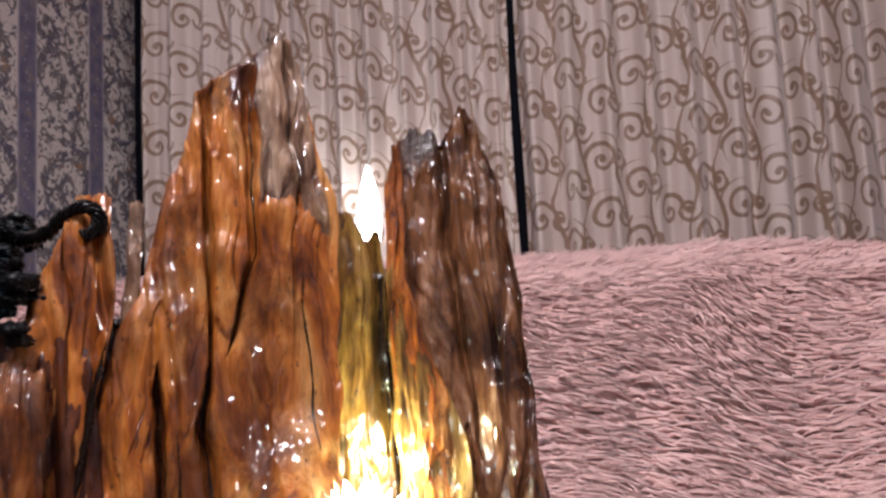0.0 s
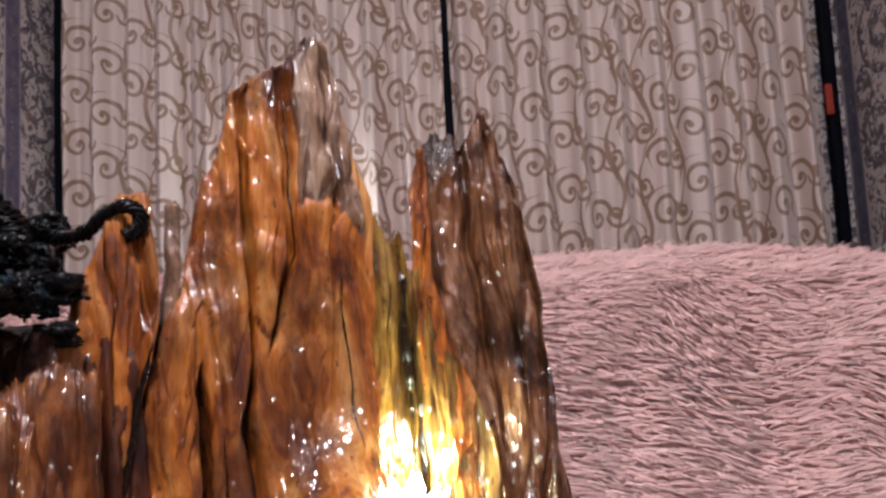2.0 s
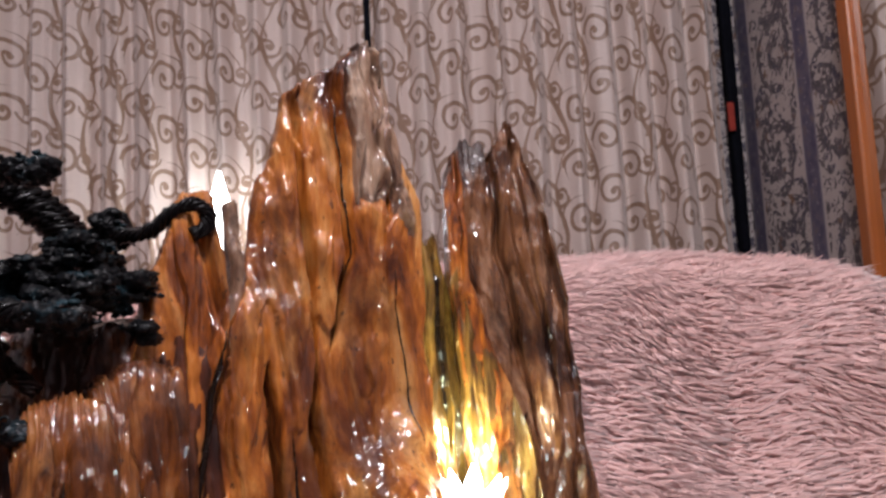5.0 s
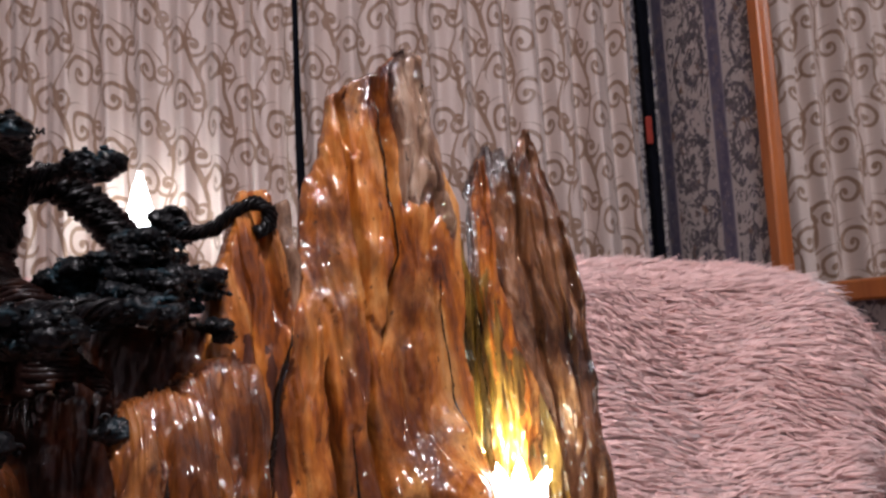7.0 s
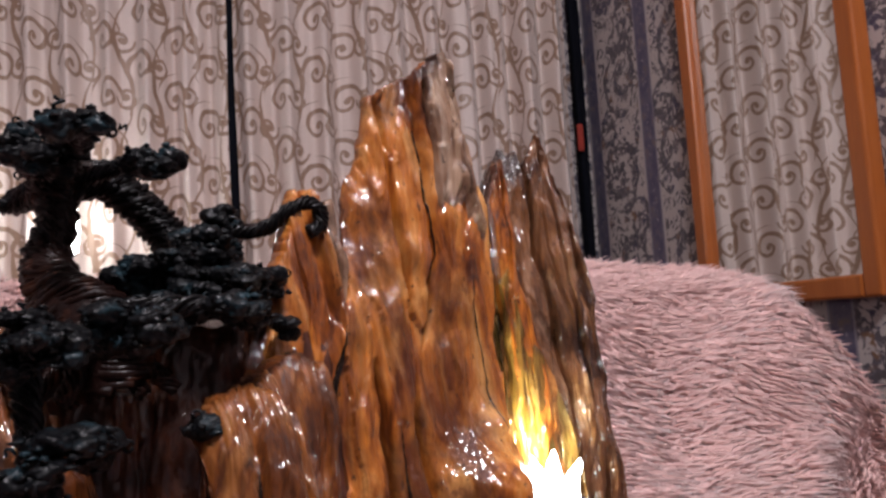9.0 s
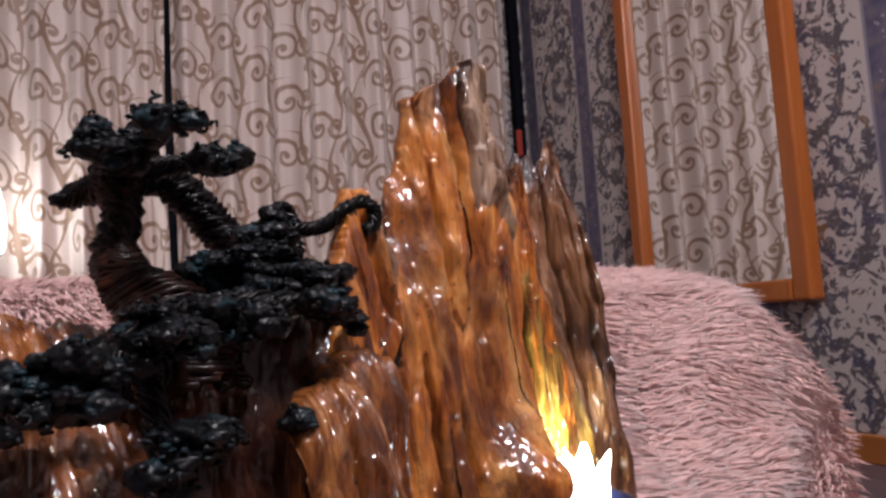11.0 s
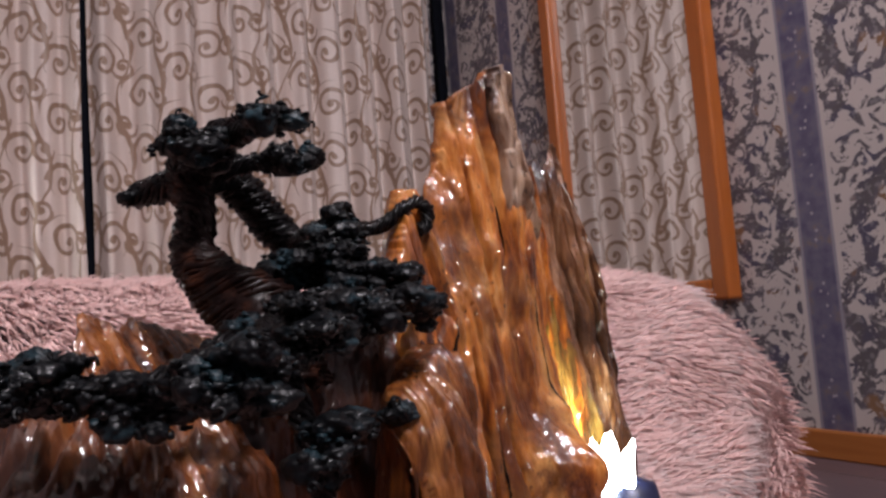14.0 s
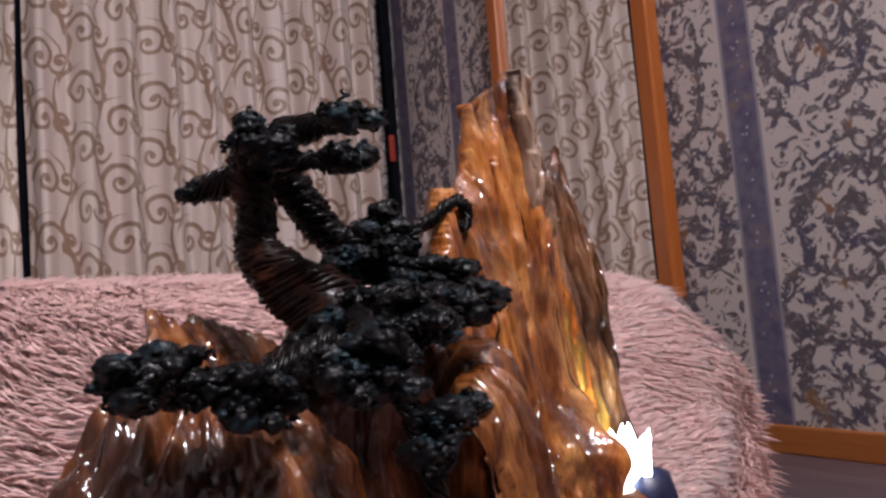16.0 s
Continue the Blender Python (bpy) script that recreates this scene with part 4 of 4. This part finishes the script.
def pad(at, size, count, seed, knob=0.0019):
    """A foliage pad: nuggets of black foliage clumped into a flat cushion, with curls of wire between."""
    rng = random.Random(seed)

    def sphere(cuts):
        ball = bmesh.new()
        bmesh.ops.create_icosphere(ball, subdivisions=cuts, radius=1)
        out = [v.co.copy() for v in ball.verts], [[v.index for v in f.verts] for f in ball.faces]
        ball.free()
        return out

    verts, faces = [], []
    shell, tris = sphere(4)
    small, small_tris = sphere(2)
    for n in range(max(3, int(count / 10))):
        a, h, q = rng.uniform(0, 6.283), rng.uniform(-1, 1), rng.random() ** 0.45
        ring = math.sqrt(1 - h * h)
        hub = Vector((at[0] + 0.82 * size[0] * q * ring * math.cos(a), at[1] + 0.82 * size[1] * q * ring * math.sin(a), EYE + at[2] + 0.75 * size[2] * q * h))
        reach = min(rng.uniform(0.0034, 0.0056), 1.0 * max(size))
        flat = rng.uniform(0.55, 0.8)
        start = len(verts)
        for s in shell:
            p = hub + Vector((s.x, s.y, s.z * flat)) * reach
            gap = noise.voronoi(p * 420, distance_metric="DISTANCE")[0]
            fine = noise.noise(p * 900 + Vector((seed, 0, 0)))
            verts.append(hub + Vector((s.x, s.y, s.z * flat)) * (reach * (0.90 + 0.35 * noise.noise(p * 150)) + knob * (0.55 - 0.95 * gap[0]) + 0.0003 * fine))
        faces += [tuple(start + i for i in f) for f in tris]
        for k in range(5):
            # loose leaflets at the clump's rim
            d = Vector((rng.gauss(0, 1), rng.gauss(0, 1), rng.gauss(0, 0.6))).normalized()
            c = hub + Vector((d.x, d.y, d.z * flat)) * reach * rng.uniform(0.95, 1.2)
            if k < 4:
                start = len(verts)
                r = knob * rng.uniform(0.45, 0.85)
                squash = Vector((rng.uniform(0.7, 1.3), rng.uniform(0.7, 1.3), rng.uniform(0.4, 0.8)))
                off = rng.uniform(0, 50)
                for s in small:
                    verts.append(c + Vector((s.x * squash.x, s.y * squash.y, s.z * squash.z)) * r * (1 + 0.7 * noise.noise(s * 1.9 + Vector((off, 0, 0)))))
                faces += [tuple(start + i for i in f) for f in small_tris]
            else:
                axis = Vector((rng.gauss(0, 1), rng.gauss(0, 1), rng.gauss(0, 1))).normalized()
                e = axis.cross(Vector((0, 0, 1))).normalized()
                f = axis.cross(e)
                r = knob * rng.uniform(0.7, 1.0)
                coil = [c + (e * math.cos(w) + f * math.sin(w)) * r * (1 - 0.05 * i) + axis * r * 0.13 * i for i, w in enumerate(np.linspace(0, 7.5, 13))]
                tube_into(verts, faces, coil, [r * 0.28] * 13, 5)
    return mesh_from(verts, faces, "pad")


def up(x, y, z):
    return (x, y, EYE + z)


def wire_tree():
    t = thing("wire_bonsai", up(-0.262, 0.240, -0.012), "black and copper wire bonsai tree growing on the driftwood ledge", "bonsai")
    bundle("trunk", [up(-0.240, 0.222, -0.012), up(-0.246, 0.222, 0.006), up(-0.2585, 0.231, 0.019), up(-0.2635, 0.240, 0.030), up(-0.2610, 0.2445, 0.043), up(-0.2630, 0.246, 0.055), up(-0.262, 0.240, 0.064)],
                                        [0.0140, 0.0130, 0.0092, 0.0068, 0.0058, 0.0072, 0.0060], 14, 240, 0.0015, M_COPPER, t, "trunk of twisted dark copper wire")
    bundle("arched_limb", [up(-0.263, 0.246, 0.053), up(-0.251, 0.256, 0.0590), up(-0.241, 0.263, 0.0535), up(-0.2330, 0.2665, 0.045), up(-0.226, 0.266, 0.0365), up(-0.216, 0.256, 0.029), up(-0.205, 0.246, 0.026)],
                                      [0.0072, 0.0066, 0.0068, 0.0070, 0.0066, 0.0050, 0.0030], 12, 260, 0.0014, M_WIRE, t, "arched limb of twisted black wire")
    bundle("stub_limb", [up(-0.262, 0.246, 0.055), up(-0.270, 0.254, 0.0535), up(-0.2785, 0.260, 0.0515)], [0.0065, 0.0050, 0.0038], 9, 260, 0.0012, M_WIRE, t)
    bundle("crown_limb", [up(-0.262, 0.243, 0.058), up(-0.254, 0.232, 0.066), up(-0.248, 0.212, 0.0645), up(-0.246, 0.200, 0.063)], [0.0075, 0.0060, 0.0026, 0.0016], 9, 300, 0.0012, M_WIRE, t)
    bundle("crown_limb", [up(-0.258, 0.247, 0.057), up(-0.246, 0.245, 0.0600), up(-0.234, 0.240, 0.0600)], [0.0044, 0.0032, 0.0018], 8, 300, 0.0010, M_WIRE, t)
    # low limbs that carry the pads
    for pts, radii in ((((-0.246, 0.222, 0.004), (-0.232, 0.205, 0.010), (-0.212, 0.200, 0.010), (-0.195, 0.200, 0.009)), (0.005, 0.004, 0.003, 0.002)),
                       (((-0.246, 0.220, 0.0), (-0.250, 0.195, 0.004), (-0.262, 0.172, -0.002), (-0.272, 0.150, -0.004)), (0.005, 0.004, 0.003, 0.002)),
                       (((-0.262, 0.185, 0.0), (-0.282, 0.184, -0.008), (-0.302, 0.182, -0.007), (-0.314, 0.175, -0.009)), (0.004, 0.0035, 0.003, 0.002)),
                       (((-0.256, 0.180, 0.0), (-0.252, 0.168, -0.014), (-0.249, 0.163, -0.032), (-0.246, 0.160, -0.050)), (0.004, 0.003, 0.0028, 0.002)),
                       (((-0.226, 0.262, 0.034), (-0.214, 0.257, 0.040), (-0.207, 0.255, 0.045), (-0.203, 0.253, 0.039)), (0.004, 0.0036, 0.003, 0.002))):
        bundle("low_limb", [up(*p) for p in pts], radii, 7, 300, 0.0010, M_WIRE, t)
    # the curl that touches the peak
    bundle("curled_twig", [up(-0.206, 0.252, 0.038), up(-0.194, 0.250, 0.0395), up(-0.186, 0.249, 0.0455), up(-0.179, 0.250, 0.0485), up(-0.1745, 0.252, 0.0460), up(-0.1745, 0.252, 0.0405), up(-0.179, 0.250, 0.0375)],
                                      [0.0030, 0.0026, 0.0022, 0.0022, 0.0025, 0.0026, 0.0020], 6, 380, 0.0009, M_WIRE, t)
    for k, (x, y) in enumerate(((-0.275, 0.228), (-0.262, 0.214), (-0.232, 0.214), (-0.224, 0.230), (-0.252, 0.205))):
        bundle("root", [up(-0.246, 0.224, 0.004), up((x - 0.246) / 2, (y + 0.224) / 2, -0.004), up(x, y, -0.014)], [0.005, 0.0035, 0.002], 7, 260, 0.0010, M_COPPER, t)
    # pads: place, half sizes, knots
    for at, size, count, seed in (((-0.2480, 0.1985, 0.0625), (0.0112, 0.008, 0.0068), 110, 1), ((-0.2635, 0.2270, 0.0610), (0.0110, 0.010, 0.0100), 170, 2), ((-0.2310, 0.2395, 0.0600), (0.0115, 0.008, 0.0052), 110, 3),
                                  ((-0.2785, 0.2600, 0.0520), (0.0035, 0.004, 0.0034), 20, 4), ((-0.2080, 0.2555, 0.0420), (0.0065, 0.006, 0.0060), 80, 5), ((-0.2280, 0.2300, 0.0260), (0.0200, 0.012, 0.0070), 190, 6),
                                  ((-0.2080, 0.2220, 0.0180), (0.0170, 0.014, 0.0090), 220, 7), ((-0.2040, 0.2030, 0.0085), (0.0140, 0.010, 0.0060), 150, 8), ((-0.2500, 0.1620, 0.0030), (0.0135, 0.010, 0.0100), 190, 9),
                                  ((-0.2320, 0.1820, 0.0050), (0.0160, 0.012, 0.0088), 190, 10), ((-0.2690, 0.1500, -0.0070), (0.0150, 0.008, 0.0110), 210, 11), ((-0.2880, 0.1760, -0.0120), (0.0160, 0.009, 0.0095), 200, 12),
                                  ((-0.3055, 0.1800, -0.0055), (0.0100, 0.008, 0.0095), 150, 13), ((-0.3155, 0.1740, -0.0080), (0.0075, 0.007, 0.0080), 90, 14), ((-0.2140, 0.1960, -0.0230), (0.0055, 0.004, 0.0040), 45, 22), ((-0.2375, 0.1720, -0.0250), (0.0060, 0.005, 0.0060), 60, 23), ((-0.2480, 0.1620, -0.0260), (0.0080, 0.007, 0.0085), 90, 15),
                                  ((-0.2370, 0.1660, -0.0205), (0.0060, 0.005, 0.0035), 45, 16), ((-0.1895, 0.2300, 0.0010), (0.0030, 0.003, 0.0090), 36, 17), ((-0.2460, 0.1580, -0.0470), (0.0060, 0.005, 0.0070), 50, 18),
                                  ((-0.2160, 0.2420, 0.0310), (0.0170, 0.012, 0.0095), 220, 19), ((-0.2000, 0.2380, 0.0190), (0.0130, 0.011, 0.0110), 200, 24), ((-0.2240, 0.2350, 0.0215), (0.0120, 0.010, 0.0080), 150, 25), ((-0.2140, 0.2240, 0.0140), (0.0120, 0.010, 0.0080), 150, 26), ((-0.2340, 0.2150, 0.0100), (0.0120, 0.009, 0.0075), 150, 27), ((-0.2560, 0.2020, 0.0020), (0.0120, 0.012, 0.0060), 100, 20), ((-0.2390, 0.2290, 0.0200), (0.0090, 0.009, 0.0070), 90, 21)):
        part("foliage_pad", pad(at, size, count, seed), M_LEAF, t, "clumped blue-black wire foliage")


wire_tree()


# ---- floor planks ----
def planks():
    wide, long_ = 0.19, 1.28
    plank_mesh = bpy.data.meshes.new("plank")
    bm = box(0.001, wide - 0.001, 0.001, long_ - 0.001, -0.006, 0.0, 0.0015)
    bm.to_mesh(plank_mesh)
    bm.free()
    plank_mesh.materials.append(M_PLANK)
    for i in range(15):
        for j in range(5):
            x, y = X_LEFT + i * wide - 0.06, Y_FRONT - 0.82 + j * long_ + (i % 3) * 0.41
            low, high = max(y, Y_FRONT), min(y + long_, Y_BACK)
            if x + wide > X_RIGHT + 0.09 or high - low < 0.05:
                continue
            ob = new("plank", plank_mesh)
            ob.location = (x, low, 0)
            ob.scale.y = (high - low) / long_
            ob.parent = floor


planks()
